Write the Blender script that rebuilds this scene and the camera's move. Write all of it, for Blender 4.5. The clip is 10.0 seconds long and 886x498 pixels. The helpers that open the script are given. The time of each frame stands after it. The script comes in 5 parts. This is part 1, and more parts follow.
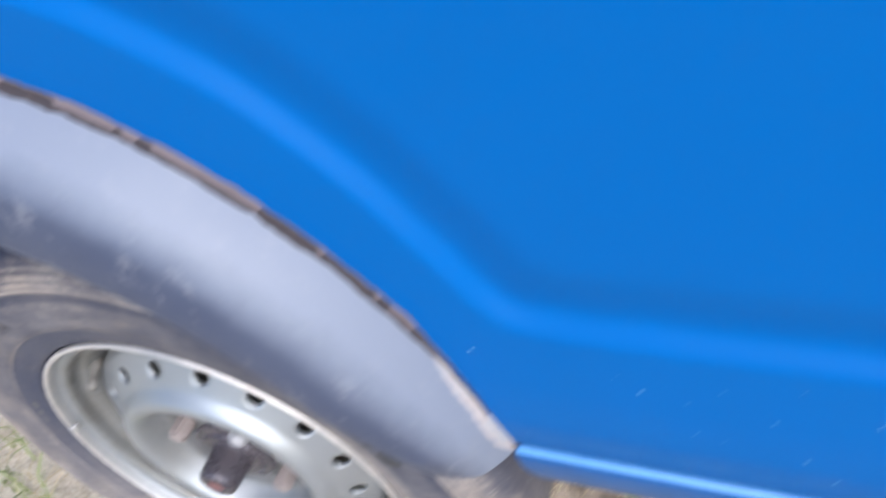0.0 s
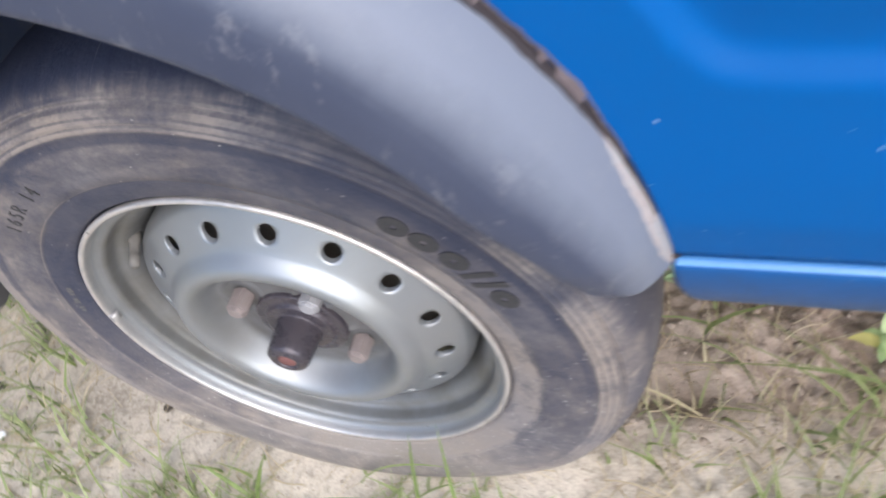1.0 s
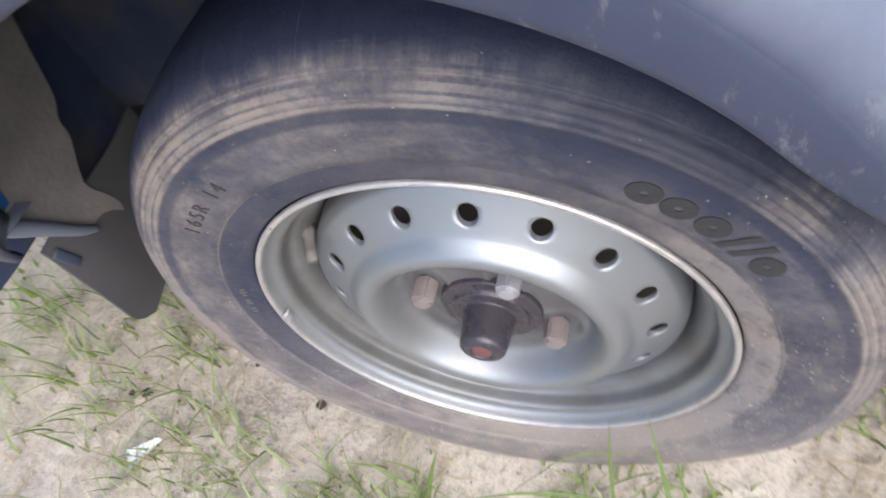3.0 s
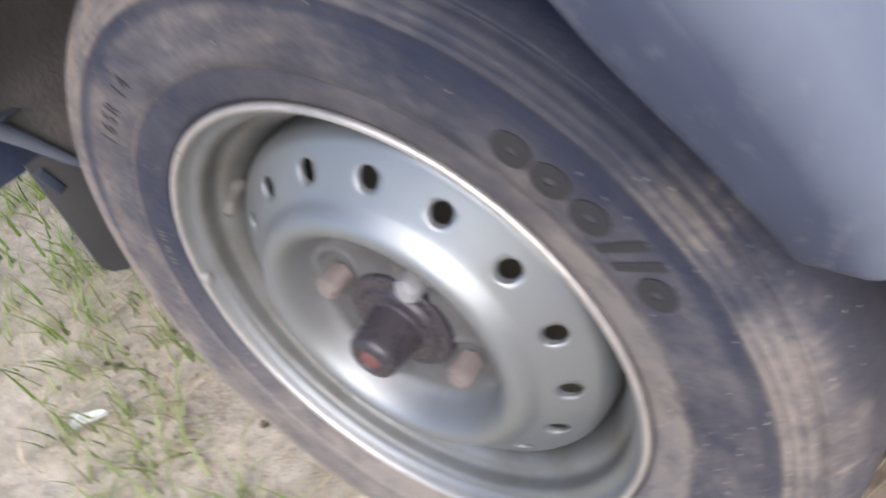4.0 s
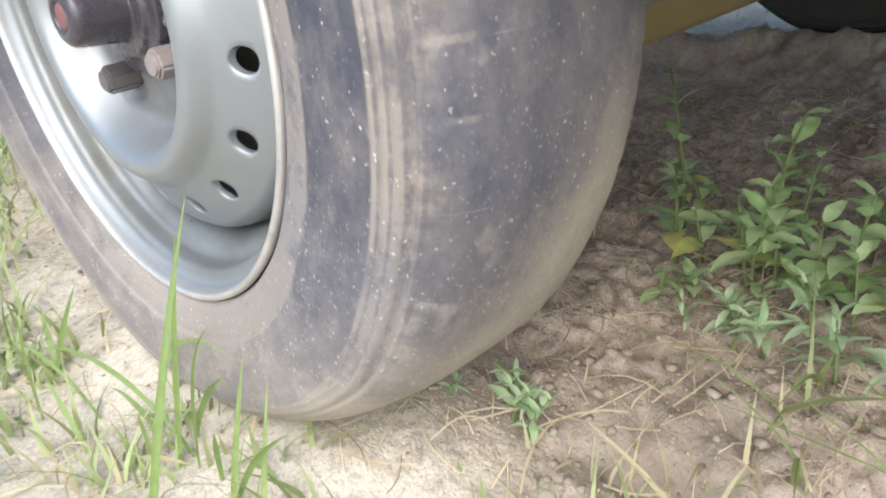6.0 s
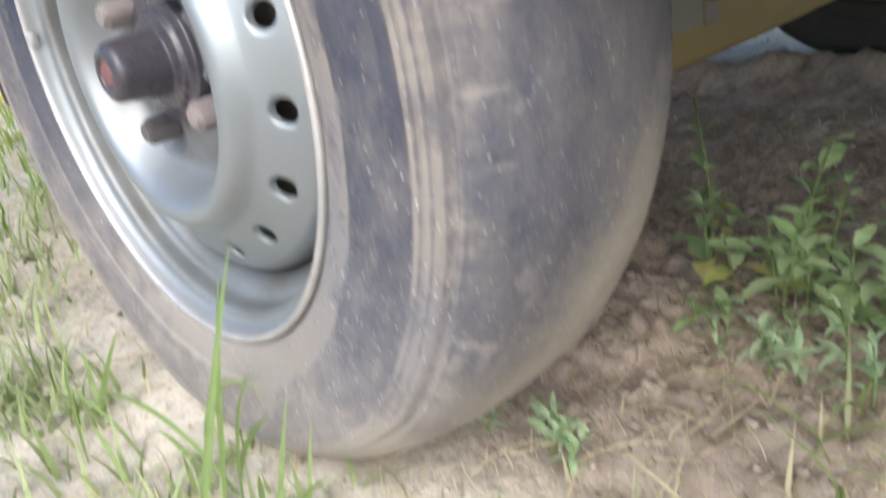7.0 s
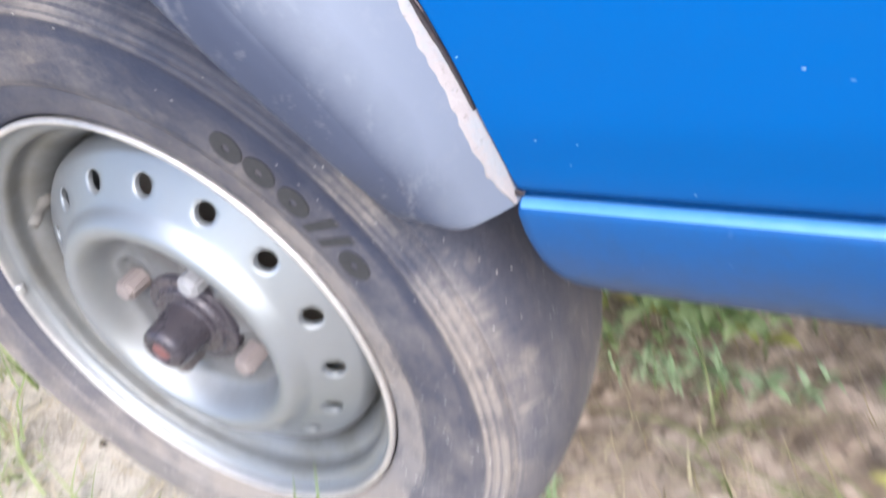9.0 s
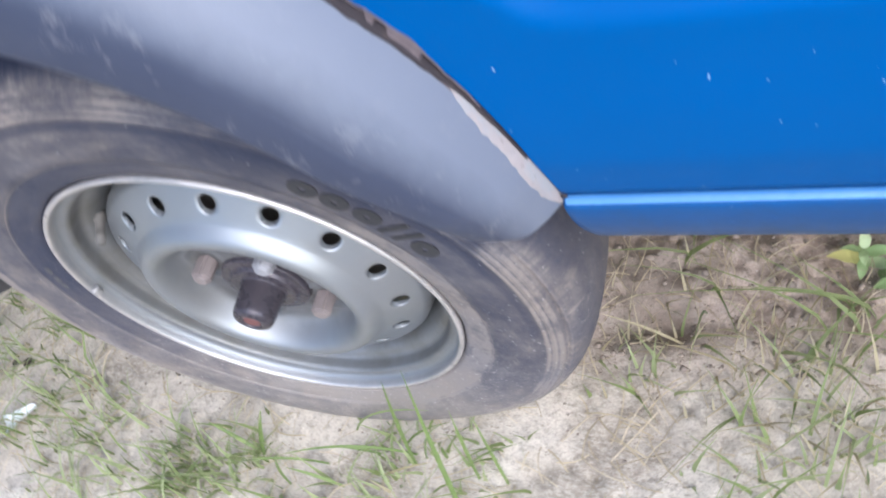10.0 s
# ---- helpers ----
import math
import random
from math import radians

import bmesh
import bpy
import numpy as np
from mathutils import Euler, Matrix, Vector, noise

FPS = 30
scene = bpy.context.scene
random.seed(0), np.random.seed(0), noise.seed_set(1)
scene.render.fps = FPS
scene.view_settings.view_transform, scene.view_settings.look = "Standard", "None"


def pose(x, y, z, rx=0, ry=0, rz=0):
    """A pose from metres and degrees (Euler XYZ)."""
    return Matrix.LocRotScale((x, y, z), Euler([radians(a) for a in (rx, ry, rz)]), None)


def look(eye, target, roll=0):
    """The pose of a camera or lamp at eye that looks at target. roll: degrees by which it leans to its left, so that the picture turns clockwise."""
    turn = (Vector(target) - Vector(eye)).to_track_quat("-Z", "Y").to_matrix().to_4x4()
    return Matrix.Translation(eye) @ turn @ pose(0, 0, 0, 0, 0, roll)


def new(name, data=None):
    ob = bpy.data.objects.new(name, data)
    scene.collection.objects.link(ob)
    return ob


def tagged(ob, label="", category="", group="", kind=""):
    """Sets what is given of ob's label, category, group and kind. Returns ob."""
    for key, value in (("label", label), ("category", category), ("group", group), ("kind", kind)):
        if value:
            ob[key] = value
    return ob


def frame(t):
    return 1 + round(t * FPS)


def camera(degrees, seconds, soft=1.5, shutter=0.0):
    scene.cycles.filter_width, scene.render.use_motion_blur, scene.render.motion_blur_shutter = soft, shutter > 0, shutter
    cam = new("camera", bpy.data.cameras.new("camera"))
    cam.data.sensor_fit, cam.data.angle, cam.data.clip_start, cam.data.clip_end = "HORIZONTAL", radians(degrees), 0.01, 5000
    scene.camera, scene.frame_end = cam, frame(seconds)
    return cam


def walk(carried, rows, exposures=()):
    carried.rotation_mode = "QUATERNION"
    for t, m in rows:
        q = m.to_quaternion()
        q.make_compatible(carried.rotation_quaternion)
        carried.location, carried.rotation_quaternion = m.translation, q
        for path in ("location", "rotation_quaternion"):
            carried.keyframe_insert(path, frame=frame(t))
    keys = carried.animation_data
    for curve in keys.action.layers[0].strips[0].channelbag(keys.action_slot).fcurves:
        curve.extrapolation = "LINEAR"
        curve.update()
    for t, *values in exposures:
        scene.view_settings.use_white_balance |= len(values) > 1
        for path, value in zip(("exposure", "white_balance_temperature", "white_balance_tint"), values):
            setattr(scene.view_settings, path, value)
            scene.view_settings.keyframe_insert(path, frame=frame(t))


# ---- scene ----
cam = camera(59.40, 10.0, soft=1.8, shutter=0.9)
# seconds, eye (m), yaw to the left from +y, pitch up, roll (degrees)
ROWS = [
    (0, 0.4617, -0.2649, 0.9299, 30.09, -42.85, -16.24),
    (0.2, 0.4377, -0.2771, 0.9175, 30.72, -43.75, -17.8),
    (0.5, 0.4084, -0.2894, 0.8926, 30.11, -45.2, -19.3),
    (0.7, 0.3804, -0.2914, 0.8698, 30.19, -47.92, -18.9),
    (1, 0.3473, -0.2891, 0.8434, 30.44, -49.44, -20.99),
    (1.2, 0.3119, -0.2869, 0.8333, 29.11, -48.74, -21.97),
    (1.5, 0.2738, -0.285, 0.8375, 29.66, -47.78, -24.8),
    (2, 0.2337, -0.2859, 0.8414, 33.52, -49.52, -29.23),
    (2.5, 0.2227, -0.2897, 0.8381, 34.51, -50.63, -30.07),
    (2.7, 0.222, -0.2852, 0.8386, 35.96, -50.61, -31.02),
    (3.8, 0.307, -0.2628, 0.7039, 44.05, -38.74, -23.18),
    (4, 0.3314, -0.2523, 0.6683, 44.37, -36.76, -19.33),
    (4.2, 0.3547, -0.2428, 0.6384, 44.27, -34.88, -16.54),
    (4.5, 0.4043, -0.2291, 0.5933, 47.64, -32.5, -13.78),
    (4.8, 0.4346, -0.224, 0.5332, 48.35, -30.92, -11.06),
    (5, 0.4507, -0.2123, 0.4901, 47.14, -31.3, -8.71),
    (5.2, 0.4604, -0.199, 0.4447, 45.45, -30.08, -6.55),
    (6.3, 0.512, -0.1946, 0.3467, 48.6, -25.25, -7.34),
    (6.5, 0.5131, -0.2015, 0.3436, 49.11, -25.76, -8.61),
    (7, 0.5029, -0.2044, 0.3663, 48.89, -23.57, -8.72),
    (7.5, 0.4892, -0.2075, 0.424, 48.6, -20.4, -9.51),
    (7.7, 0.4824, -0.2123, 0.4523, 48.01, -19.25, -9.16),
    (8, 0.4787, -0.2203, 0.4866, 46.9, -18.11, -10.73),
    (8.2, 0.4774, -0.2279, 0.5144, 43.68, -19.97, -10.06),
    (8.5, 0.4724, -0.2353, 0.5618, 40.11, -24.66, -12.23),
    (8.7, 0.4696, -0.2482, 0.6045, 37.34, -27.86, -13.24),
    (9, 0.4647, -0.2754, 0.6635, 35.28, -35.41, -15.36),
    (9.2, 0.4625, -0.2888, 0.7002, 34.63, -40.39, -18.23),
    (9.5, 0.4587, -0.2917, 0.7557, 35.47, -46.08, -24.47),
    (9.7, 0.4535, -0.2908, 0.7934, 37.69, -48.61, -28.26),
    (10, 0.4391, -0.2727, 0.8322, 38.74, -51.3, -32.03),
]
walk(cam, [(t, pose(x, y, z, 90 + pitch, 0, yaw) @ pose(0, 0, 0, 0, 0, roll)) for t, x, y, z, yaw, pitch, roll in ROWS], [(0, 1.01, 5750, 8), (0.5, 0.92, 5900, 8), (1.0, 0.80, 5950, 9), (1.5, 0.83, 5900, 9), (2.0, 1.01, 5950, 10), (2.5, 0.87, 5950, 10), (4.0, 0.72, 6050, 10), (4.5, 0.80, 6350, 5), (5.0, 0.77, 6600, 2), (5.2, 0.90, 6400, 3), (6.3, 1.25, 6000, 3), (7.0, 1.09, 5950, 4), (7.5, 1.09, 5700, 8), (8.0, 1.19, 5650, 9), (8.5, 1.45, 5850, 9), (9.0, 1.34, 5800, 9), (9.5, 1.10, 5650, 9), (10.0, 0.83, 5550, 9)])

# ---- light: bright hazy overcast, the veiled sun high on this side ----
SUN_ELEVATION, SUN_TURN = 45.0, 142.0
world = bpy.data.worlds.new("world")
scene.world = world
world.use_nodes = True
wt = world.node_tree
sky = wt.nodes.new("ShaderNodeTexSky")
sky.sky_type, sky.sun_disc = "NISHITA", False
sky.sun_elevation, sky.sun_rotation = radians(SUN_ELEVATION), radians(SUN_TURN)
sky.air_density, sky.dust_density, sky.ozone_density = 1.0, 4.0, 0.8
wt.links.new(sky.outputs[0], wt.nodes["Background"].inputs[0])
wt.nodes["Background"].inputs[1].default_value = 0.15
lamp = bpy.data.lights.new("sun", "SUN")
lamp.energy, lamp.angle, lamp.color = 1.15, radians(80), (1.0, 0.99, 0.97)
sun = new("sun", lamp)
az, el = radians(SUN_TURN), radians(SUN_ELEVATION)
sun.matrix_world = look((6 * math.sin(az) * math.cos(el), 6 * math.cos(az) * math.cos(el), 6 * math.sin(el)), (0, 0, 0))

# ---- materials ----


class Mat:
    """A small builder of procedural node materials."""

    def __init__(self, name, rough=0.6, metal=0.0, coat=0.0, specular=0.5):
        self.m = bpy.data.materials.new(name)
        self.m.use_nodes = True
        self.t = self.m.node_tree
        self.b = self.t.nodes["Principled BSDF"]
        self.b.inputs["Roughness"].default_value = rough
        self.b.inputs["Metallic"].default_value = metal
        self.b.inputs["Coat Weight"].default_value = coat
        self.b.inputs["Coat Roughness"].default_value = 0.06
        self.b.inputs["Specular IOR Level"].default_value = specular
        self.co = self.node("ShaderNodeTexCoord").outputs["Object"]
        self.bumps = None

    def node(self, kind):
        return self.t.nodes.new(kind)

    def link(self, a, b):
        self.t.links.new(a, b)

    def set(self, socket, value):
        if hasattr(value, "links"):
            self.link(value, socket)
        else:
            socket.default_value = (*value, 1) if isinstance(value, tuple) and len(value) == 3 and socket.type == "RGBA" else value

    def noise(self, scale, detail=4, rough=0.6, co=None, stretch=None):
        n = self.node("ShaderNodeTexNoise")
        n.inputs["Scale"].default_value, n.inputs["Detail"].default_value, n.inputs["Roughness"].default_value = scale, detail, rough
        co = co or self.co
        if stretch:
            mp = self.node("ShaderNodeMapping")
            mp.inputs["Scale"].default_value = stretch
            self.link(co, mp.inputs["Vector"])
            co = mp.outputs[0]
        self.link(co, n.inputs["Vector"])
        return n.outputs["Fac"]

    def spots(self, scale, co=None):
        n = self.node("ShaderNodeTexVoronoi")
        n.inputs["Scale"].default_value = scale
        self.link(co or self.co, n.inputs["Vector"])
        return n.outputs["Distance"], n.outputs["Color"]

    def ramp(self, fac, lo, hi, a=0.0, b=1.0):
        n = self.node("ShaderNodeMapRange")
        n.inputs["From Min"].default_value, n.inputs["From Max"].default_value = lo, hi
        n.inputs["To Min"].default_value, n.inputs["To Max"].default_value = a, b
        self.link(fac, n.inputs["Value"])
        return n.outputs[0]

    def math(self, op, a, b=0.0):
        n = self.node("ShaderNodeMath")
        n.operation = op
        self.set(n.inputs[0], a)
        self.set(n.inputs[1], b)
        return n.outputs[0]

    def mix(self, fac, a, b):
        n = self.node("ShaderNodeMix")
        n.data_type = "RGBA"
        self.set(n.inputs[0], fac)
        self.set(n.inputs[6], a)
        self.set(n.inputs[7], b)
        return n.outputs[2]

    def axis(self, name):
        if not hasattr(self, "sep"):
            self.sep = self.node("ShaderNodeSeparateXYZ")
            self.link(self.co, self.sep.inputs[0])
        return self.sep.outputs[name]

    def radius(self, cx, cz):
        """Distance from the line x = cx, z = cz."""
        dx, dz = self.math("SUBTRACT", self.axis("X"), cx), self.math("SUBTRACT", self.axis("Z"), cz)
        return self.math("SQRT", self.math("ADD", self.math("MULTIPLY", dx, dx), self.math("MULTIPLY", dz, dz)))

    def color(self, c):
        self.set(self.b.inputs["Base Color"], c)
        return self

    def rough(self, r):
        self.set(self.b.inputs["Roughness"], r)
        return self

    def bump(self, height, strength=0.3, distance=0.002):
        n = self.node("ShaderNodeBump")
        n.inputs["Strength"].default_value, n.inputs["Distance"].default_value = strength, distance
        self.link(height, n.inputs["Height"])
        if self.bumps:
            self.link(self.bumps, n.inputs["Normal"])
        self.bumps = n.outputs[0]
        self.link(self.bumps, self.b.inputs["Normal"])
        return self

    def random(self):
        return self.node("ShaderNodeObjectInfo").outputs["Random"]

    def island(self):
        return self.node("ShaderNodeNewGeometry").outputs["Random Per Island"]


WX, WZ = 0.0, 0.30  # wheel axis


def blue_paint(name, coat):
    k = Mat(name, rough=0.5, coat=coat, specular=0.03)
    base = k.mix(k.noise(5, 3), (0.0, 0.092, 0.345), (0.0, 0.104, 0.386))
    bent = k.node("ShaderNodeVectorMath")
    bent.operation = "MULTIPLY_ADD"
    wob = k.node("ShaderNodeTexNoise")
    wob.inputs["Scale"].default_value = 160
    k.link(k.co, wob.inputs["Vector"])
    k.link(wob.outputs["Color"], bent.inputs[0])
    bent.inputs[1].default_value = (0.006, 0.006, 0.006)
    slim = k.node("ShaderNodeMapping")
    slim.inputs["Scale"].default_value = (1.0, 1.0, 0.55)
    slim.inputs["Rotation"].default_value = (0.0, 0.5, 0.0)
    k.link(k.co, slim.inputs["Vector"])
    k.link(slim.outputs[0], bent.inputs[2])
    for scale, size, share, tone in ((40, 0.036, 0.10, (0.42, 0.60, 0.78)), (64, 0.050, 0.10, (0.42, 0.58, 0.78)), (110, 0.080, 0.55, (0.30, 0.48, 0.74))):
        d, c = k.spots(scale, bent.outputs[0])
        chip = k.math("MULTIPLY", k.ramp(d, size * 0.5, size, 1.0, 0.0), k.math("GREATER_THAN", k.node_sep(c), k.math("SUBTRACT", 1.0, k.math("MULTIPLY", k.ramp(k.axis("Z"), 0.54, 0.61, 1.0, 0.045), 1 - share))))
        base = k.mix(k.math("MULTIPLY", chip, k.ramp(k.axis("Z"), 0.468, 0.476, 0.08, 0.9)), base, tone)
    # dust on the sill, plus its shade and ground reflection painted in underneath
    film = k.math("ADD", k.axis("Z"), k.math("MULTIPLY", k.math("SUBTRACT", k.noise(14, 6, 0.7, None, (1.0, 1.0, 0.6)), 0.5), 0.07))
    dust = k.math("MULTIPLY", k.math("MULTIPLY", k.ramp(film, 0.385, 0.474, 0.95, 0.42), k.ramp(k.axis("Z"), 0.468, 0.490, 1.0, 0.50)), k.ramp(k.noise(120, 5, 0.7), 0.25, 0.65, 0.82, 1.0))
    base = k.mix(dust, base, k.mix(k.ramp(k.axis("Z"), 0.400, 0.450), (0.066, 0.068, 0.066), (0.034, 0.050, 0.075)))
    k.color(base).rough(k.ramp(k.noise(40, 5), 0.3, 0.7, 0.32, 0.44))
    k.bump(k.noise(3.5, 2), 0.12, 0.004).bump(k.noise(14, 2), 0.03, 0.002)
    return k.m


def node_sep(self, c):
    s = self.node("ShaderNodeSeparateColor")
    self.link(c, s.inputs[0])
    return s.outputs[0]


Mat.node_sep = node_sep


def flare_grey():
    k = Mat("grey_flare_paint", rough=0.5, specular=0.4)
    base = k.mix(k.noise(6, 4), (0.146, 0.165, 0.217), (0.168, 0.187, 0.239))
    base = k.mix(k.ramp(k.noise(60, 6, 0.7), 0.55, 0.85, 0, 0.22), base, (0.29, 0.285, 0.29))
    # scuffed and bluish towards the lip, with the lip's shade put into the colour
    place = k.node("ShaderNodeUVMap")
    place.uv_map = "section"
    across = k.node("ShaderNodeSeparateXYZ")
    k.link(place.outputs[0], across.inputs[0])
    lip_shade = k.ramp(k.math("ADD", across.outputs[1], k.math("MULTIPLY", k.math("SUBTRACT", k.noise(26, 5, 0.65), 0.5), 0.012)), 0.0150, 0.0365, 0.0, 1.0)
    lip_tone = k.mix(k.noise(11, 6, 0.65), (0.028, 0.036, 0.070), (0.058, 0.067, 0.104))
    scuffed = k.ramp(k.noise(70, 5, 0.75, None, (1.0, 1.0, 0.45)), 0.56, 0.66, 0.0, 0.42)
    lip_tone = k.mix(scuffed, lip_tone, (0.20, 0.20, 0.225))
    base = k.mix(lip_shade, base, lip_tone)
    k.color(base).rough(k.ramp(k.noise(25, 5), 0.3, 0.7, 0.40, 0.56))
    k.bump(k.noise(420, 2), 0.12, 0.0006).bump(k.noise(9, 3), 0.15, 0.003)
    return k.m


def rust_mat(name="rust", light=False):
    k = Mat(name, rough=0.85)
    a, b = ((0.27, 0.23, 0.225), (0.38, 0.345, 0.345)) if light else ((0.016, 0.015, 0.021), (0.046, 0.034, 0.036))
    base = k.mix(k.noise(90, 6, 0.7), a, b)
    if light:
        base = k.mix(k.ramp(k.noise(55, 5, 0.7), 0.44, 0.56), base, (0.30, 0.30, 0.315))
    k.color(k.mix(k.ramp(k.noise(240, 4), 0.60, 0.78, 0, 0.7), base, (0.09, 0.06, 0.05)))
    k.bump(k.noise(300, 5), 0.5, 0.001)
    return k.m


def tyre_rubber():
    k = Mat("dusty_tyre_rubber", rough=0.8, specular=0.3)
    r = k.radius(WX, WZ)
    # turn round the axle, from the top, and depth across the tread
    turn = k.math("ARCTAN2", k.axis("X"), k.math("SUBTRACT", k.axis("Z"), WZ))
    deep = k.axis("Y")
    polar = k.node("ShaderNodeCombineXYZ")
    k.link(r, polar.inputs[0])
    k.link(k.math("MULTIPLY", turn, 0.25), polar.inputs[1])
    k.link(deep, polar.inputs[2])
    polar = polar.outputs[0]
    rubber = k.mix(k.noise(30, 5), (0.014, 0.020, 0.048), (0.032, 0.039, 0.070))
    dust = k.mix(k.ramp(k.noise(8, 4), 0.38, 0.62), (0.228, 0.208, 0.206), (0.268, 0.230, 0.202))
    fine = k.noise(150, 6, 0.75)
    big = k.noise(7, 3, 0.55)
    smear = k.noise(30, 4, 0.6, polar, (2.6, 0.9, 1.6))  # drawn out along the ring
    streak = k.noise(30, 4, 0.6, polar, (0.4, 4.5, 0.4))  # drawn out across it
    amount = k.math("ADD", k.math("MULTIPLY", fine, 0.5), k.math("MULTIPLY", smear, 0.7))
    # a film of dust that comes and goes round the ring, with finer smears in it
    film = k.ramp(k.math("ADD", big, k.math("MULTIPLY", k.math("SUBTRACT", amount, 0.6), 0.45)), 0.34, 0.66, 0.10, 0.52)
    side = k.math("ADD", k.math("ADD", film, k.ramp(amount, 0.62, 0.80, 0.0, 0.16)), k.ramp(k.noise(70, 6, 0.82), 0.40, 0.72, -0.10, 0.22))
    # a clean dark ring beside the bead on the rear and upper half, a pale one elsewhere
    clean = k.ramp(k.math("ADD", k.math("MULTIPLY", k.axis("Z"), 0.5), k.math("SUBTRACT", k.noise(4, 3), k.axis("X"))), 0.50, 0.78)
    bead = k.ramp(k.math("ADD", r, k.math("MULTIPLY", k.math("SUBTRACT", k.noise(48, 6, 0.75), 0.5), k.ramp(k.axis("X"), -0.05, 0.08, 0.004, 0.022))), 0.2200, 0.2240, 1.0, 0.0)
    pale = k.math("MULTIPLY", k.math("MULTIPLY", bead, k.math("SUBTRACT", 1.0, clean)), k.ramp(k.noise(34, 6, 0.75), 0.34, 0.58, 0.14, 0.72))
    dark = k.math("SUBTRACT", 1.0, k.math("MULTIPLY", k.math("MULTIPLY", bead, clean), 0.60))
    # the moulded band under the ribs holds less dust
    band = k.math("MULTIPLY", k.ramp(r, 0.258, 0.261), k.ramp(r, 0.2675, 0.2690, 1.0, 0.0))
    side = k.math("MULTIPLY", k.math("ADD", side, pale), k.math("MULTIPLY", dark, k.math("SUBTRACT", 1.0, k.math("MULTIPLY", band, k.ramp(k.axis("Z"), 0.12, 0.40, 0.05, 0.58)))))
    # upper front quarter of the shoulder: wiped clean, and the arch's shade painted in
    wipe = k.math("ADD", turn, k.math("MULTIPLY", k.math("SUBTRACT", k.noise(12, 4, 0.6), 0.5), 0.7))
    wiped_shade = k.math("MULTIPLY", k.math("MULTIPLY", k.ramp(wipe, 0.25, 0.50), k.ramp(wipe, 0.85, 1.02, 1.0, 0.0)), k.ramp(r, 0.236, 0.256))
    # below it the clean patch narrows to the flank inside the ribs
    flank = k.math("MULTIPLY", k.math("MULTIPLY", k.ramp(wipe, 0.82, 1.0), k.ramp(wipe, 1.65, 2.15, 1.0, 0.0)), k.math("MULTIPLY", k.ramp(k.math("ADD", r, k.math("MULTIPLY", k.math("SUBTRACT", k.noise(55, 5, 0.7), 0.5), 0.016)), 0.2265, 0.2300), k.ramp(r, 0.262, 0.2695, 1.0, 0.0)))
    # road dust gathers on the lower half
    side = k.math("ADD", side, k.math("MULTIPLY", k.ramp(k.axis("Z"), 0.10, 0.34, 0.52, 0.0), k.ramp(k.noise(34, 6, 0.75), 0.34, 0.62, 0.40, 1.0)))
    kept = k.math("SUBTRACT", 1.0, k.math("ADD", k.math("MULTIPLY", wiped_shade, 0.82), k.math("MULTIPLY", flank, k.ramp(k.noise(26, 5, 0.75), 0.36, 0.60, 0.0, 0.40))))
    # dusty ribs at the shoulder
    groove = k.math("COSINE", k.math("MULTIPLY", k.math("SUBTRACT", r, 0.2735), 6.2832 / 0.0060))
    bands = k.ramp(k.math("SUBTRACT", k.math("MULTIPLY", k.math("SUBTRACT", smear, 0.5), 1.2), groove), -0.85, -0.35)
    zone = k.math("MULTIPLY", k.ramp(r, 0.2685, 0.2705), k.ramp(k.math("ADD", r, k.math("MULTIPLY", streak, 0.022)), 0.296, 0.308, 1.0, 0.0))
    patch = k.ramp(k.noise(11, 5, 0.65), 0.40, 0.58, 0.12, 1.0)
    rib = k.math("MULTIPLY", k.math("MULTIPLY", zone, patch), k.math("ADD", k.math("MULTIPLY", bands, 0.52), k.ramp(fine, 0.35, 0.65, 0.10, 0.34)))
    # chalky caked dust on the rear shoulder
    chalk = k.math("MULTIPLY", k.math("MULTIPLY", k.ramp(k.math("ABSOLUTE", k.math("ADD", turn, 1.75)), 0.35, 0.75, 1.0, 0.0), k.ramp(r, 0.250, 0.268)), k.ramp(k.noise(24, 6, 0.75), 0.44, 0.58, 0.0, 0.62))
    side = k.math("MULTIPLY", k.math("ADD", k.math("ADD", side, rib), chalk), kept)
    # tread: clean black on top, arch shade painted in; dusty nearer the ground
    tread = k.ramp(k.math("ADD", r, k.math("MULTIPLY", k.math("SUBTRACT", streak, 0.5), 0.012)), 0.292, 0.300)
    low = k.ramp(k.math("ADD", k.axis("Z"), k.math("MULTIPLY", k.math("SUBTRACT", big, 0.5), 0.16)), 0.30, 0.50, 1.0, 0.06)
    worn = k.math("MULTIPLY", k.math("ADD", k.math("MULTIPLY", amount, 1.0), -0.20), low)
    side = k.math("ADD", k.math("MULTIPLY", side, k.math("SUBTRACT", 1.0, tread)), k.math("MULTIPLY", worn, tread))
    # dust caught in the shoulder notches
    notch = k.ramp(k.math("COSINE", k.math("MULTIPLY", turn, 60.0)), 0.90, 0.985)
    notch = k.math("MULTIPLY", notch, k.math("MULTIPLY", k.ramp(deep, 0.000, 0.003), k.ramp(deep, 0.015, 0.020, 1.0, 0.0)))
    side = k.math("ADD", side, k.math("MULTIPLY", k.math("MULTIPLY", notch, low), k.ramp(k.noise(42, 4, 0.6), 0.48, 0.62, 0.0, 0.46)))
    # loose pale blotches over the shoulder blocks
    blotch = k.math("MULTIPLY", k.ramp(k.noise(46, 3, 0.5), 0.60, 0.70, 0.0, 0.34), k.math("MULTIPLY", k.ramp(r, 0.284, 0.290), low))
    side = k.math("ADD", side, k.math("MULTIPLY", blotch, k.ramp(deep, 0.030, 0.045, 1.0, 0.0)))
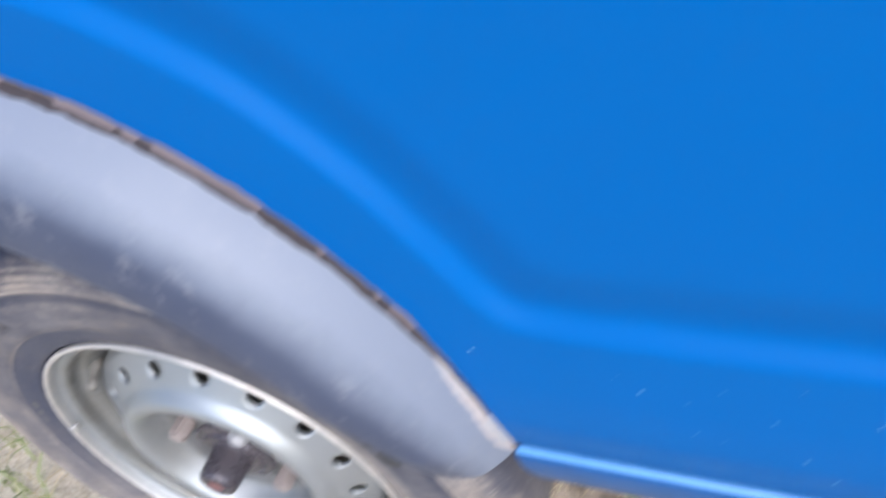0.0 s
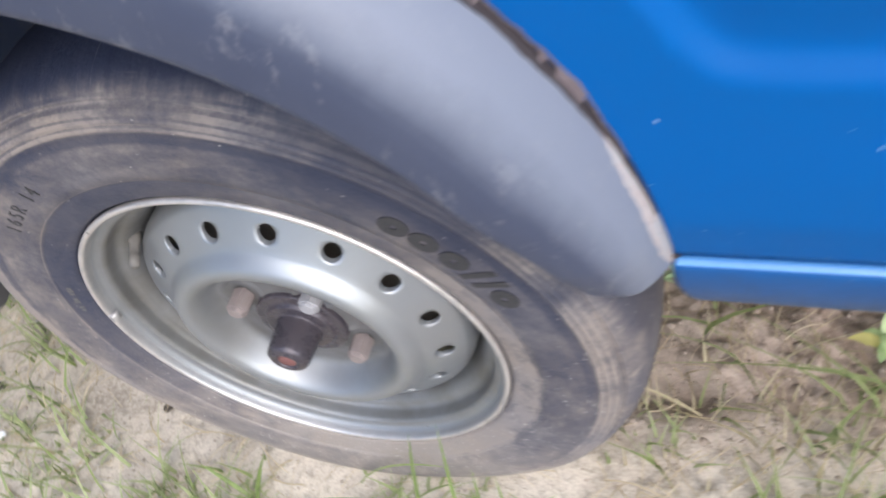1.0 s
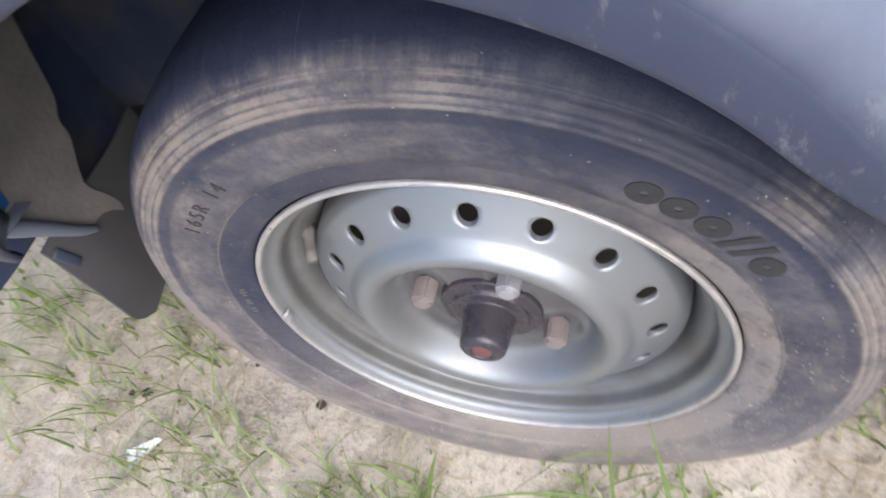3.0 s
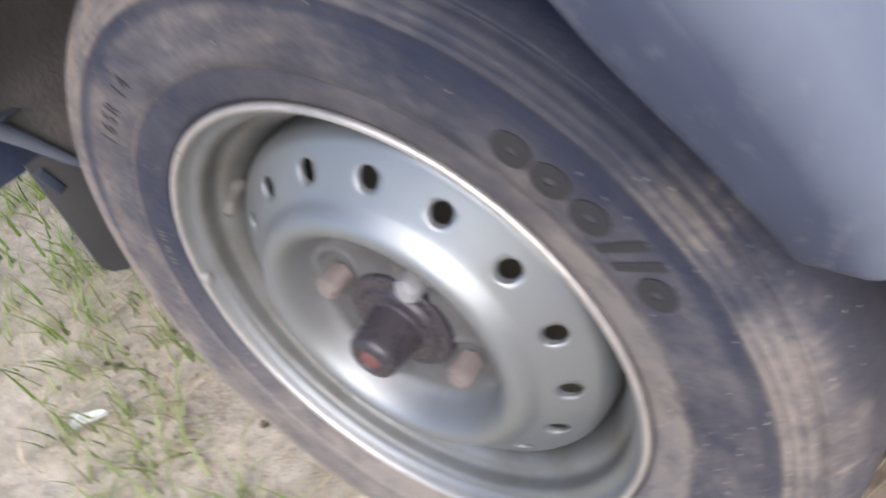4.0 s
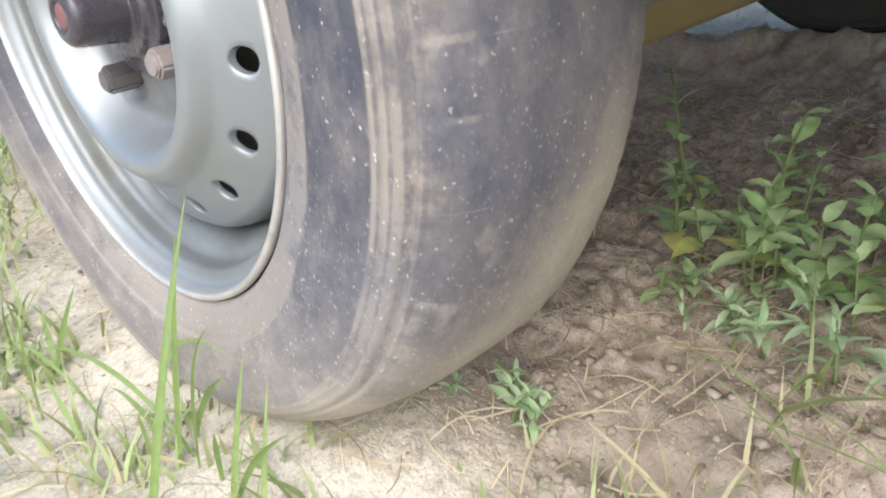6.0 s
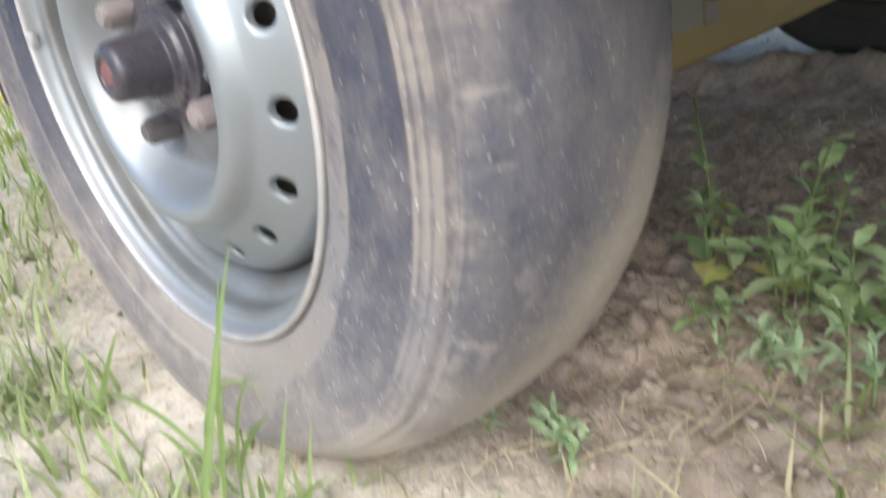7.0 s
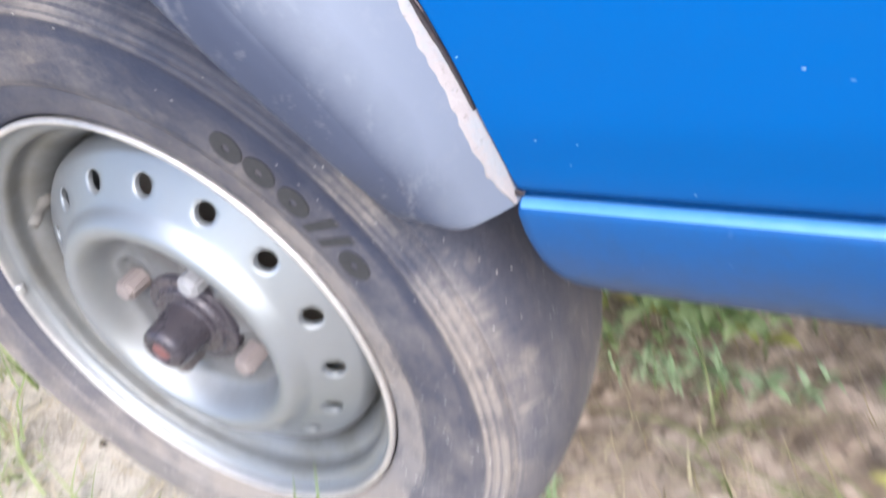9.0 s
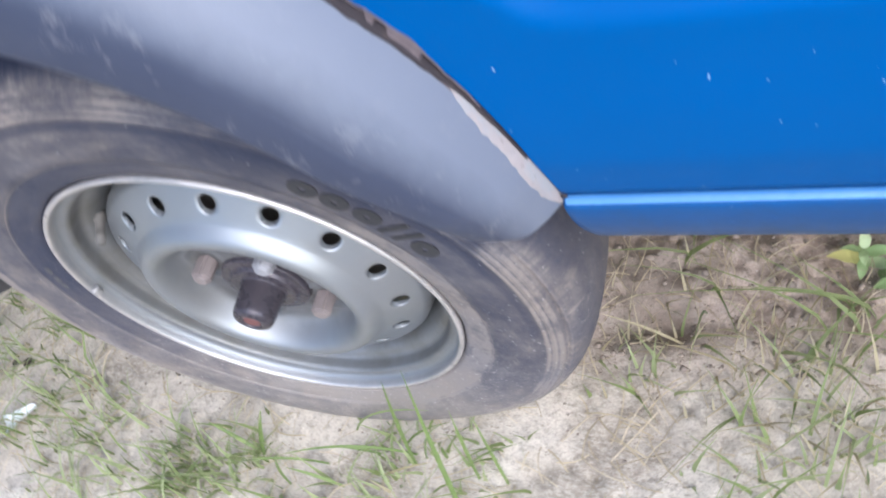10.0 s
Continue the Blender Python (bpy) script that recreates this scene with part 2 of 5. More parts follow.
    # a thin dusty step outside the bead, and hair-fine scuffs along the ring
    step = k.math("MULTIPLY", k.ramp(r, 0.2214, 0.2220), k.ramp(r, 0.2226, 0.2233, 1.0, 0.0))
    side = k.math("ADD", side, k.math("MULTIPLY", step, k.ramp(k.noise(9, 3), 0.35, 0.6, 0.05, 0.34)))
    scuff = k.math("MULTIPLY", k.ramp(k.noise(30, 2, 0.5, polar, (22.0, 0.7, 0.35)), 0.66, 0.72), k.ramp(k.noise(17, 3), 0.45, 0.6))
    side = k.math("ADD", side, k.math("MULTIPLY", scuff, 0.16))
    base = k.mix(k.math("MAXIMUM", k.math("MINIMUM", side, 0.92), 0.0), rubber, dust)
    # dried mud on the lowest part, with a ragged edge
    across = k.math("MULTIPLY", k.ramp(deep, 0.010, 0.100), k.ramp(r, 0.285, 0.295, 0.0, -0.12))
    edge = k.math("ADD", k.math("ADD", k.axis("Z"), across), k.math("MULTIPLY", k.math("SUBTRACT", k.noise(15, 6, 0.75), 0.5), 0.20))
    mud = k.math("MULTIPLY", k.math("MULTIPLY", k.ramp(edge, 0.075, 0.165, 0.95, 0.0), k.ramp(r, 0.262, 0.290, 0.28, 1.0)), k.ramp(k.noise(60, 5, 0.7), 0.30, 0.55, 0.72, 1.0))
    base = k.mix(mud, base, k.mix(k.noise(24, 5, 0.7), (0.29, 0.245, 0.205), (0.40, 0.355, 0.30)))
    d, c = k.spots(170)
    grit = k.math("MULTIPLY", k.math("LESS_THAN", d, 0.15), k.math("GREATER_THAN", k.node_sep(c), 0.94))
    base = k.mix(k.math("MULTIPLY", grit, k.ramp(k.noise(8, 3), 0.4, 0.6, 0.02, 0.40)), base, (0.36, 0.34, 0.30))
    d2, c2 = k.spots(330)
    fleck = k.math("MULTIPLY", k.ramp(d2, 0.10, 0.32, 1.0, 0.0), k.math("GREATER_THAN", k.node_sep(c2), 0.62))
    fleck = k.math("MULTIPLY", fleck, k.ramp(k.math("ADD", k.axis("Z"), k.math("MULTIPLY", k.math("SUBTRACT", big, 0.5), 0.25)), 0.08, 0.34, 0.60, 0.0))
    base = k.mix(fleck, base, (0.36, 0.335, 0.30))
    # lime-pale grit stuck on in shreds, sparse above and thick near the ground
    shred = k.node("ShaderNodeVectorMath")
    shred.operation = "MULTIPLY_ADD"
    wob = k.node("ShaderNodeTexNoise")
    wob.inputs["Scale"].default_value = 260
    k.link(k.co, wob.inputs["Vector"])
    k.link(wob.outputs["Color"], shred.inputs[0])
    shred.inputs[1].default_value = (0.005, 0.005, 0.005)
    k.link(k.co, shred.inputs[2])
    thick = k.ramp(k.math("ADD", k.axis("Z"), k.math("ADD", k.math("MULTIPLY", k.math("SUBTRACT", big, 0.5), 0.3), k.math("MULTIPLY", k.axis("X"), -0.35))), 0.00, 0.46, 0.25, 0.985)
    for scale, size in ((120, 0.11), (210, 0.20)):
        d3, c3 = k.spots(scale, shred.outputs[0])
        bit = k.math("MULTIPLY", k.ramp(d3, size * 0.45, size, 1.0, 0.0), k.math("GREATER_THAN", k.node_sep(c3), thick))
        base = k.mix(k.math("MULTIPLY", bit, k.ramp(k.noise(28, 4, 0.6), 0.38, 0.62, 0.12, 0.70)), base, (0.60, 0.57, 0.54))
    scratch = k.math("MULTIPLY", k.ramp(k.noise(30, 3, 0.5, polar, (0.35, 16.0, 0.35)), 0.70, 0.74), k.ramp(r, 0.262, 0.275))
    base = k.mix(k.math("MULTIPLY", scratch, 0.45), base, (0.34, 0.32, 0.31))
    k.color(base).rough(k.ramp(side, 0, 0.7, 0.50, 0.92))
    k.bump(k.noise(350, 4), 0.55, 0.0008).bump(k.noise(70, 6, 0.75), 0.45, 0.0022)
    return k.m


def silver_paint():
    k = Mat("silver_wheel_paint", rough=0.34, metal=0.68)
    base = k.mix(k.noise(14, 4), (0.288, 0.304, 0.326), (0.340, 0.356, 0.379))
    r = k.radius(WX, WZ)
    grime = k.math("MULTIPLY", k.ramp(k.noise(16, 5, 0.6), 0.45, 0.80), 0.40)
    base = k.mix(grime, base, (0.30, 0.29, 0.27))
    # brake dust in the barrel; bowl grime, also darkened for its shaded walls
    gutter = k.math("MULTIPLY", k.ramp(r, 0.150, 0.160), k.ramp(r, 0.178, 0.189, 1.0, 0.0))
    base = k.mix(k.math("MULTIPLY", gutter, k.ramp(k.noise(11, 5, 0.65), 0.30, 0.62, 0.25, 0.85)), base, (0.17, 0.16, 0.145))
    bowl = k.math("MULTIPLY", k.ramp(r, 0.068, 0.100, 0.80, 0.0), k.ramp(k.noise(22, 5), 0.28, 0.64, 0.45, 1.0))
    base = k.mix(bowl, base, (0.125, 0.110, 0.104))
    chip = k.math("MULTIPLY", k.ramp(r, 0.1885, 0.1935), k.ramp(k.noise(75, 5, 0.7), 0.57, 0.61))
    base = k.mix(k.math("MULTIPLY", chip, 0.85), base, (0.16, 0.11, 0.085))
    dusty_lip = k.math("MULTIPLY", k.ramp(r, 0.1880, 0.1905), k.ramp(k.noise(30, 5, 0.7), 0.32, 0.58, 0.40, 0.92))
    base = k.mix(dusty_lip, base, (0.66, 0.62, 0.60))
    d, c = k.spots(75)
    speck = k.math("MULTIPLY", k.math("LESS_THAN", d, 0.10), k.math("GREATER_THAN", k.node_sep(c), 0.965))
    base = k.mix(k.math("MULTIPLY", speck, 0.7), base, (0.13, 0.10, 0.085))
    k.color(base).rough(k.math("ADD", k.ramp(k.noise(50, 5), 0.3, 0.7, 0.32, 0.44), k.math("ADD", k.ramp(r, 0.076, 0.098, 0.24, 0.0), k.math("MULTIPLY", k.ramp(r, 0.150, 0.158), k.ramp(r, 0.1885, 0.1900, 0.16, 0.04)))))
    k.bump(k.noise(380, 3), 0.08, 0.0003).bump(k.noise(9, 2), 0.05, 0.002)
    return k.m


def plain(name, a, b, rough=0.7, metal=0.0, scale=30, bump=0.3, coat=0.0, distance=0.001):
    k = Mat(name, rough=rough, metal=metal, coat=coat)
    k.color(k.mix(k.noise(scale, 6, 0.65), a, b)).rough(k.ramp(k.noise(scale * 2, 4), 0.3, 0.7, rough * 0.85, min(1, rough * 1.12)))
    k.bump(k.noise(scale * 6, 4), bump, distance)
    return k.m


def inner_metal():
    k = Mat("dusty_dark_blue_inner_metal", rough=0.7, specular=0.3)
    base = k.mix(k.noise(16, 4), (0.018, 0.029, 0.068), (0.034, 0.047, 0.088))
    patches = k.ramp(k.noise(10, 6, 0.65), 0.46, 0.70, 0.0, 0.75)
    base = k.mix(patches, base, (0.080, 0.070, 0.066))
    k.color(base).bump(k.noise(70, 5), 0.4, 0.002)
    return k.m


def soil():
    k = Mat("sandy_soil", rough=0.95, specular=0.2)
    big = k.noise(1.7, 4, 0.6)
    mid = k.noise(9, 5, 0.65)
    fine = k.noise(90, 6, 0.75)
    sand = k.mix(k.ramp(mid, 0.3, 0.7), (0.51, 0.450, 0.370), (0.66, 0.600, 0.515))
    brown = k.mix(k.ramp(mid, 0.35, 0.65), (0.39, 0.300, 0.243), (0.69, 0.575, 0.495))
    # dug-over brown earth in a strip beside the sand
    x, y = k.axis("X"), k.axis("Y")
    line = k.math("SUBTRACT", k.math("SUBTRACT", y, 0.085), k.math("MULTIPLY", k.math("MAXIMUM", k.math("SUBTRACT", 0.12, x), 0.0), 0.30))
    warped = k.math("ADD", line, k.math("MULTIPLY", k.math("SUBTRACT", k.noise(5.0, 6, 0.7), 0.5), 0.22))
    # beyond the van's far shade edge the lit ground is painted as pale sand
    strip = k.math("MULTIPLY", k.ramp(warped, -0.02, 0.07), k.ramp(y, 1.12, 1.32, 1.0, 0.0))
    base = k.mix(strip, sand, brown)
    grass = k.math("MULTIPLY", k.ramp(k.noise(2.6, 5, 0.65), 0.50, 0.62), k.ramp(k.radius_xy(0.2, 0.4), 0.9, 1.8))
    base = k.mix(grass, base, (0.17, 0.20, 0.07))
    base = k.mix(k.ramp(fine, 0.50, 0.70, 0.0, 0.66), base, (0.185, 0.150, 0.120))
    base = k.mix(k.ramp(k.noise(280, 3, 0.6), 0.46, 0.68, 0.0, 0.40), base, (0.27, 0.225, 0.185))
    d, c = k.spots(230)
    grain = k.math("MULTIPLY", k.math("LESS_THAN", d, 0.22), k.math("GREATER_THAN", k.node_sep(c), 0.80))
    base = k.mix(k.math("MULTIPLY", grain, 0.6), base, (0.66, 0.60, 0.52))
    base = k.mix(k.ramp(big, 0.45, 0.75, 0, 0.25), base, (0.30, 0.25, 0.19))
    litter = k.math("MULTIPLY", k.ramp(k.noise(5.5, 4, 0.6), 0.50, 0.64), k.ramp(k.noise(130, 5, 0.75, None, (1.0, 1.7, 1.0)), 0.42, 0.60, 0.1, 0.72))
    base = k.mix(litter, base, (0.23, 0.19, 0.15))
    twig = k.ramp(k.noise(55, 5, 0.7, None, (1.0, 3.5, 1.0)), 0.60, 0.66)
    base = k.mix(k.math("MULTIPLY", twig, k.ramp(mid, 0.42, 0.62, 0.0, 0.75)), base, (0.17, 0.14, 0.11))
    # darker grey-brown tone in and around the hollow before the tyre
    hollow_tone = k.ramp(k.math("ADD", k.radius_xy(0.285, 0.185), k.math("MULTIPLY", k.math("SUBTRACT", k.noise(16, 5, 0.7), 0.5), 0.14)), 0.05, 0.13, 0.55, 0.0)
    base = k.mix(hollow_tone, base, (0.19, 0.165, 0.145))
    k.color(base)
    k.bump(k.noise(45, 6, 0.75), 0.7, 0.007).bump(k.noise(330, 4), 0.4, 0.0015)
    return k.m


def radius_xy(self, cx, cy):
    dx, dy = self.math("SUBTRACT", self.axis("X"), cx), self.math("SUBTRACT", self.axis("Y"), cy)
    return self.math("SQRT", self.math("ADD", self.math("MULTIPLY", dx, dx), self.math("MULTIPLY", dy, dy)))


Mat.radius_xy = radius_xy


def leaf_mat(name, a, b, rough=0.5, by_island=True):
    k = Mat(name, rough=rough, specular=0.4)
    pick = k.island() if by_island else k.random()
    c = k.mix(pick, a, b)
    c = k.mix(k.ramp(k.noise(120, 4), 0.4, 0.7, 0, 0.35), c, tuple(0.6 * v for v in a))
    k.color(c)
    k.b.inputs["Subsurface Weight"].default_value = 0.0
    tr = k.node("ShaderNodeBsdfTranslucent")
    k.link(c, tr.inputs["Color"])
    mx = k.node("ShaderNodeMixShader")
    mx.inputs[0].default_value = 0.3
    k.link(k.b.outputs[0], mx.inputs[1])
    k.link(tr.outputs[0], mx.inputs[2])
    k.link(mx.outputs[0], k.t.nodes["Material Output"].inputs["Surface"])
    return k.m


BLUE, SILL_BLUE = blue_paint("blue_paint", 0.03), blue_paint("glossy_sill_paint", 0.25)
# pale blue for the sky's reflection on the sill edge
EDGE_GLINT = plain("chalky_worn_blue_edge", (0.03, 0.16, 0.46), (0.13, 0.31, 0.58), 0.38, scale=26, coat=0.4)
FLARE, RUST, PINK_RUST =  flare_grey(), rust_mat(), rust_mat("bare_primer_edge", True)
RUBBER, SILVER = tyre_rubber(), silver_paint()
SEALANT = plain("mauve_brown_sealant", (0.075, 0.055, 0.060), (0.185, 0.150, 0.160), 0.8, scale=70, bump=0.6)
WELL = inner_metal()
# pale enough for the floor to bounce light onto the soil
UNDER = plain("underbody_sealant", (0.20, 0.18, 0.16), (0.34, 0.31, 0.27), 0.9, scale=20)
RAIL_BLUE = plain("dust_covered_blue_paint", (0.045, 0.058, 0.10), (0.125, 0.115, 0.10), 0.8, scale=30)
SILL_UNDER = plain("dusty_sill_flange", (0.085, 0.076, 0.060), (0.155, 0.138, 0.112), 0.85, scale=25)
FLAP = plain("worn_black_rubber_flap", (0.042, 0.043, 0.050), (0.105, 0.100, 0.100), 0.75, scale=18)
OCHRE = plain("ochre_axle_paint", (0.25, 0.18, 0.065), (0.35, 0.26, 0.115), 0.7, scale=14)
HUB = plain("greasy_brown_hub_iron", (0.030, 0.032, 0.047), (0.108, 0.088, 0.095), 0.28, 0.3, scale=32, bump=0.5)
PALE_NUT = plain("pale_zinc_nut", (0.24, 0.23, 0.24), (0.52, 0.52, 0.55), 0.45, 0.3, scale=50, bump=0.4)
RUSTY_NUT = plain("rust_stained_nut", (0.14, 0.105, 0.10), (0.36, 0.315, 0.305), 0.55, 0.2, scale=50, bump=0.5)
GREASY_NUT = plain("greasy_dark_nut", (0.055, 0.050, 0.055), (0.17, 0.145, 0.14), 0.4, 0.2, scale=50, bump=0.5)
RED = plain("worn_red_plug", (0.075, 0.055, 0.06), (0.24, 0.085, 0.075), 0.6, scale=120)
VALVE = plain("grey_valve_rubber", (0.09, 0.085, 0.08), (0.20, 0.185, 0.17), 0.8, scale=80)
LEAD = plain("dull_lead_weight", (0.34, 0.33, 0.33), (0.52, 0.51, 0.50), 0.5, 0.5, scale=70)
# far tyre's rubber, darkened for the shade under the van
SHADED_RUBBER = plain("black_tyre_rubber", (0.016, 0.016, 0.017), (0.045, 0.042, 0.040), 0.85, scale=30)
TEXT = plain("dark_tyre_lettering", (0.022, 0.022, 0.026), (0.044, 0.043, 0.047), 0.7, scale=90)
PLATE_DUST = plain("dusty_torn_plate", (0.12, 0.11, 0.105), (0.28, 0.255, 0.24), 0.85, scale=22, bump=0.6, distance=0.003)
SOIL = soil()
# sunlit brightness put into the yellow itself
YELLOW = plain("sunlit_yellow_paint", (0.70, 0.52, 0.10), (0.82, 0.66, 0.22), 0.8, scale=6)
PAPER = plain("crumpled_white_wrapper", (0.78, 0.80, 0.82), (0.88, 0.89, 0.90), 0.4, scale=40)
GRASS = leaf_mat("grass_blade", (0.13, 0.23, 0.035), (0.30, 0.38, 0.10))
STRAW = leaf_mat("dry_straw", (0.44, 0.36, 0.23), (0.66, 0.57, 0.42), 0.8)
BLADE = leaf_mat("green_blade", (0.225, 0.28, 0.095), (0.44, 0.48, 0.26), by_island=False)
BROAD_BLADE = leaf_mat("broad_green_blade", (0.175, 0.245, 0.075), (0.27, 0.34, 0.125), by_island=False)
DRY_BLADE = leaf_mat("dry_blade", (0.40, 0.34, 0.20), (0.60, 0.54, 0.38), 0.8, by_island=False)
LEAF = leaf_mat("weed_leaf", (0.36, 0.50, 0.22), (0.58, 0.68, 0.39), 0.5, by_island=False)
LEAF_YELLOW = leaf_mat("yellowing_weed_leaf", (0.46, 0.50, 0.16), (0.66, 0.60, 0.24), 0.55, by_island=False)
LEAF_PALE = leaf_mat("pale_narrow_leaf", (0.34, 0.47, 0.26), (0.56, 0.66, 0.44), 0.6, by_island=False)
STEM = plain("weed_stem", (0.10, 0.17, 0.05), (0.20, 0.22, 0.09), 0.6, scale=60)
CLOD = plain("earth_crumb", (0.21, 0.168, 0.138), (0.42, 0.350, 0.295), 0.95, scale=45)
PIT = plain("dark_soil_hole", (0.05, 0.04, 0.03), (0.09, 0.07, 0.055), 0.95, scale=60)

# ---- mesh helpers ----


def obj(name, verts, faces, material, parent=None, label="", smooth=True):
    me = bpy.data.meshes.new(name)
    me.from_pydata([tuple(v) for v in verts], [], [tuple(f) for f in faces])
    me.update()
    me.materials.append(material)
    if smooth:
        me.polygons.foreach_set("use_smooth", [True] * len(me.polygons))
    ob = new(name, me)
    ob.parent = parent
    return tagged(ob, label)


def part(name, bm, material, parent, label="", smooth=True):
    me = bpy.data.meshes.new(name)
    bmesh.ops.recalc_face_normals(bm, faces=bm.faces)
    bm.to_mesh(me)
    bm.free()
    me.materials.append(material)
    if smooth:
        me.polygons.foreach_set("use_smooth", [True] * len(me.polygons))
    ob = new(name, me)
    ob.parent = parent
    return tagged(ob, label)


def grid_faces(rows, cols, close_rows=False, close_cols=False):
    out = []
    for i in range(rows if close_rows else rows - 1):
        for j in range(cols if close_cols else cols - 1):
            a, b = i * cols + j, i * cols + (j + 1) % cols
            c, d = ((i + 1) % rows) * cols + (j + 1) % cols, ((i + 1) % rows) * cols + j
            out.append((a, b, c, d))
    return out


def revolve(profile, seg, cx=WX, cz=WZ, flip=False):
    """Turns a profile of (y, r) round the line x = cx, z = cz."""
    verts = []
    for y, r in profile:
        for j in range(seg):
            a = 2 * math.pi * j / seg
            verts.append((cx + r * math.cos(a), y, cz + r * math.sin(a)))
    faces = grid_faces(len(profile), seg, close_cols=True)
    return verts, [f[::-1] for f in faces] if flip else faces


def smooth_line(points, steps):
    """Catmull-Rom through points of any dimension."""
    p = [np.array(q, float) for q in points]
    p = [2 * p[0] - p[1]] + p + [2 * p[-1] - p[-2]]
    out = []
    for i in range(1, len(p) - 2):
        for s in range(steps):
            t = s / steps
            a, b, c, d = p[i - 1], p[i], p[i + 1], p[i + 2]
            out.append(0.5 * (2 * b + (c - a) * t + (2 * a - 5 * b + 4 * c - d) * t * t + (3 * b - a - 3 * c + d) * t**3))
    out.append(p[-2])
    return out


def sweep_tube(points, radii, sides=8):
    """A tube through points; radii one a point."""
    verts, n = [], len(points)
    pts = [Vector(q) for q in points]
    for i, q in enumerate(pts):
        d = (pts[min(i + 1, n - 1)] - pts[max(i - 1, 0)]).normalized()
        u = d.orthogonal().normalized() if i == 0 else (u - d * u.dot(d)).normalized()
        v = d.cross(u)
        for j in range(sides):
            a = 2 * math.pi * j / sides
            verts.append(q + radii[i] * (math.cos(a) * u + math.sin(a) * v))
    faces = grid_faces(n, sides, close_cols=True)
    faces += [tuple(range(sides))[::-1], tuple((n - 1) * sides + j for j in range(sides))]
    return verts, faces


def rounded_box(size, bevel=0.004, at=(0, 0, 0), segments=2):
    bm = bmesh.new()
    bmesh.ops.create_cube(bm, size=1)
    bmesh.ops.scale(bm, vec=size, verts=bm.verts)
    bmesh.ops.bevel(bm, geom=list(bm.edges), offset=bevel, segments=segments, affect="EDGES", profile=0.5)
    bmesh.ops.translate(bm, vec=at, verts=bm.verts)
    return bm


def thing(name, label, category, kind="", group="", at=(0, 0, 0)):
    ob = new(name)
    ob.location = at
    return tagged(ob, label, category, group, kind)


# ---- ground ----
def spread(lo, hi, step, far, growth=1.16):
    """Even steps between lo and hi, then ever longer ones out to far."""
    mid = list(np.arange(lo, hi + step / 2, step))
    left, right, s = [], [], step
    x = lo
    while x > -far:
        s *= growth
        x -= s
        left.append(x)
    s, x = step, hi
    while x < far:
        s *= growth
        x += s
        right.append(x)
    return left[::-1] + mid + right


def ground_height(x, y):
    near = max(0.0, 1 - max(0.0, math.hypot(x, y - 0.1) - 3) / 3)
    h = 0.010 * noise.noise((x * 3.1, y * 3.1, 0)) + 0.006 * noise.noise((x * 9, y * 9, 3)) + 0.0045 * noise.noise((x * 27, y * 27, 7)) + 0.0030 * noise.noise((x * 70, y * 70, 5))
    # the earth under the vehicle is cloddy and climbs to a low bank on its far side
    rough = min(1.0, max(0.0, (y - 0.09 - 0.30 * max(0.0, 0.12 - x)) / 0.14)) * (1.0 if y < 1.25 else 0.3)
    h += rough * (0.009 * abs(noise.noise((x * 46, y * 46, 21))) + 0.007 * abs(noise.noise((x * 95, y * 95, 13))) + 0.010 * noise.noise((x * 14, y * 14, 11)) + 0.007 * noise.noise((x * 34, y * 34, 2)) + 0.007 * noise.noise((x * 72, y * 72, 8)))
    if -1.2 < x < 1.0 and 0.9 < y < 1.6:
        h += (0.034 + 0.022 * noise.noise((x * 11, y * 11, 4)) + 0.010 * noise.noise((x * 31, y * 31, 6))) * math.exp(-(((y - 1.19 - 0.35 * (x + 0.2)) / 0.065) ** 2)) * max(0.0, 1 - (x / 1.0) ** 4)
    contact = math.exp(-((x / 0.20) ** 4) - ((y - 0.070) / 0.115) ** 4)
    h = h * (1 - 0.7 * contact) + 0.0205 * contact
    # sand pushed up along the tyre, a hollow in front of it
    h += 0.012 * math.exp(-(((x + 0.16) / 0.09) ** 2) - ((y - 0.08) / 0.09) ** 2)
    h += 0.007 * math.exp(-(((x - 0.19) / 0.08) ** 2) - ((y - 0.02) / 0.08) ** 2)
    for px, py, s in ((0.205, -0.040, 0.010), (0.235, -0.030, 0.008), (0.262, -0.042, 0.009), (0.355, 0.050, 0.008), (0.17, -0.06, 0.009), (0.30, -0.06, 0.010), (-0.10, -0.05, 0.010)):
        h -= 0.008 * math.exp(-((x - px) ** 2 + (y - py) ** 2) / s**2)
    h -= 0.030 * math.exp(-(((x - 0.315 - 0.6 * (y - 0.15)) / 0.055) ** 2) - ((y - 0.150) / 0.024) ** 2)
    return h * near - 0.004


gx, gy = spread(-0.72, 0.66, 0.0055, 260, 1.10), spread(-0.18, 0.72, 0.0055, 260, 1.05)
verts = [(x, y, ground_height(x, y)) for x in gx for y in gy]
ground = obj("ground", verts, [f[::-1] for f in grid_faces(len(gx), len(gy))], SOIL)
tagged(ground, "pale sandy soil with brown earth and thin weeds", "ground", kind="structure")

# ---- the vehicle ----
car = thing("van", "blue van with grey flared arch and dusty steel wheel", "van")
SIDE, FAR_SIDE, REAR, FRONT, TOP = -0.018, 1.50, -1.05, 2.30, 1.78


def arch_radius(deg):
    """Edge of the wheel opening in the body side, from the wheel's axis."""
    d = 92.0 - deg if deg < 92 else 0.70 * (deg - 92.0)
    return 0.486 - 0.112 * (d / 64.3) ** 1.4 - 0.0068 * max(0.0, (92.0 - deg - 38.0) / 27.0) ** 2


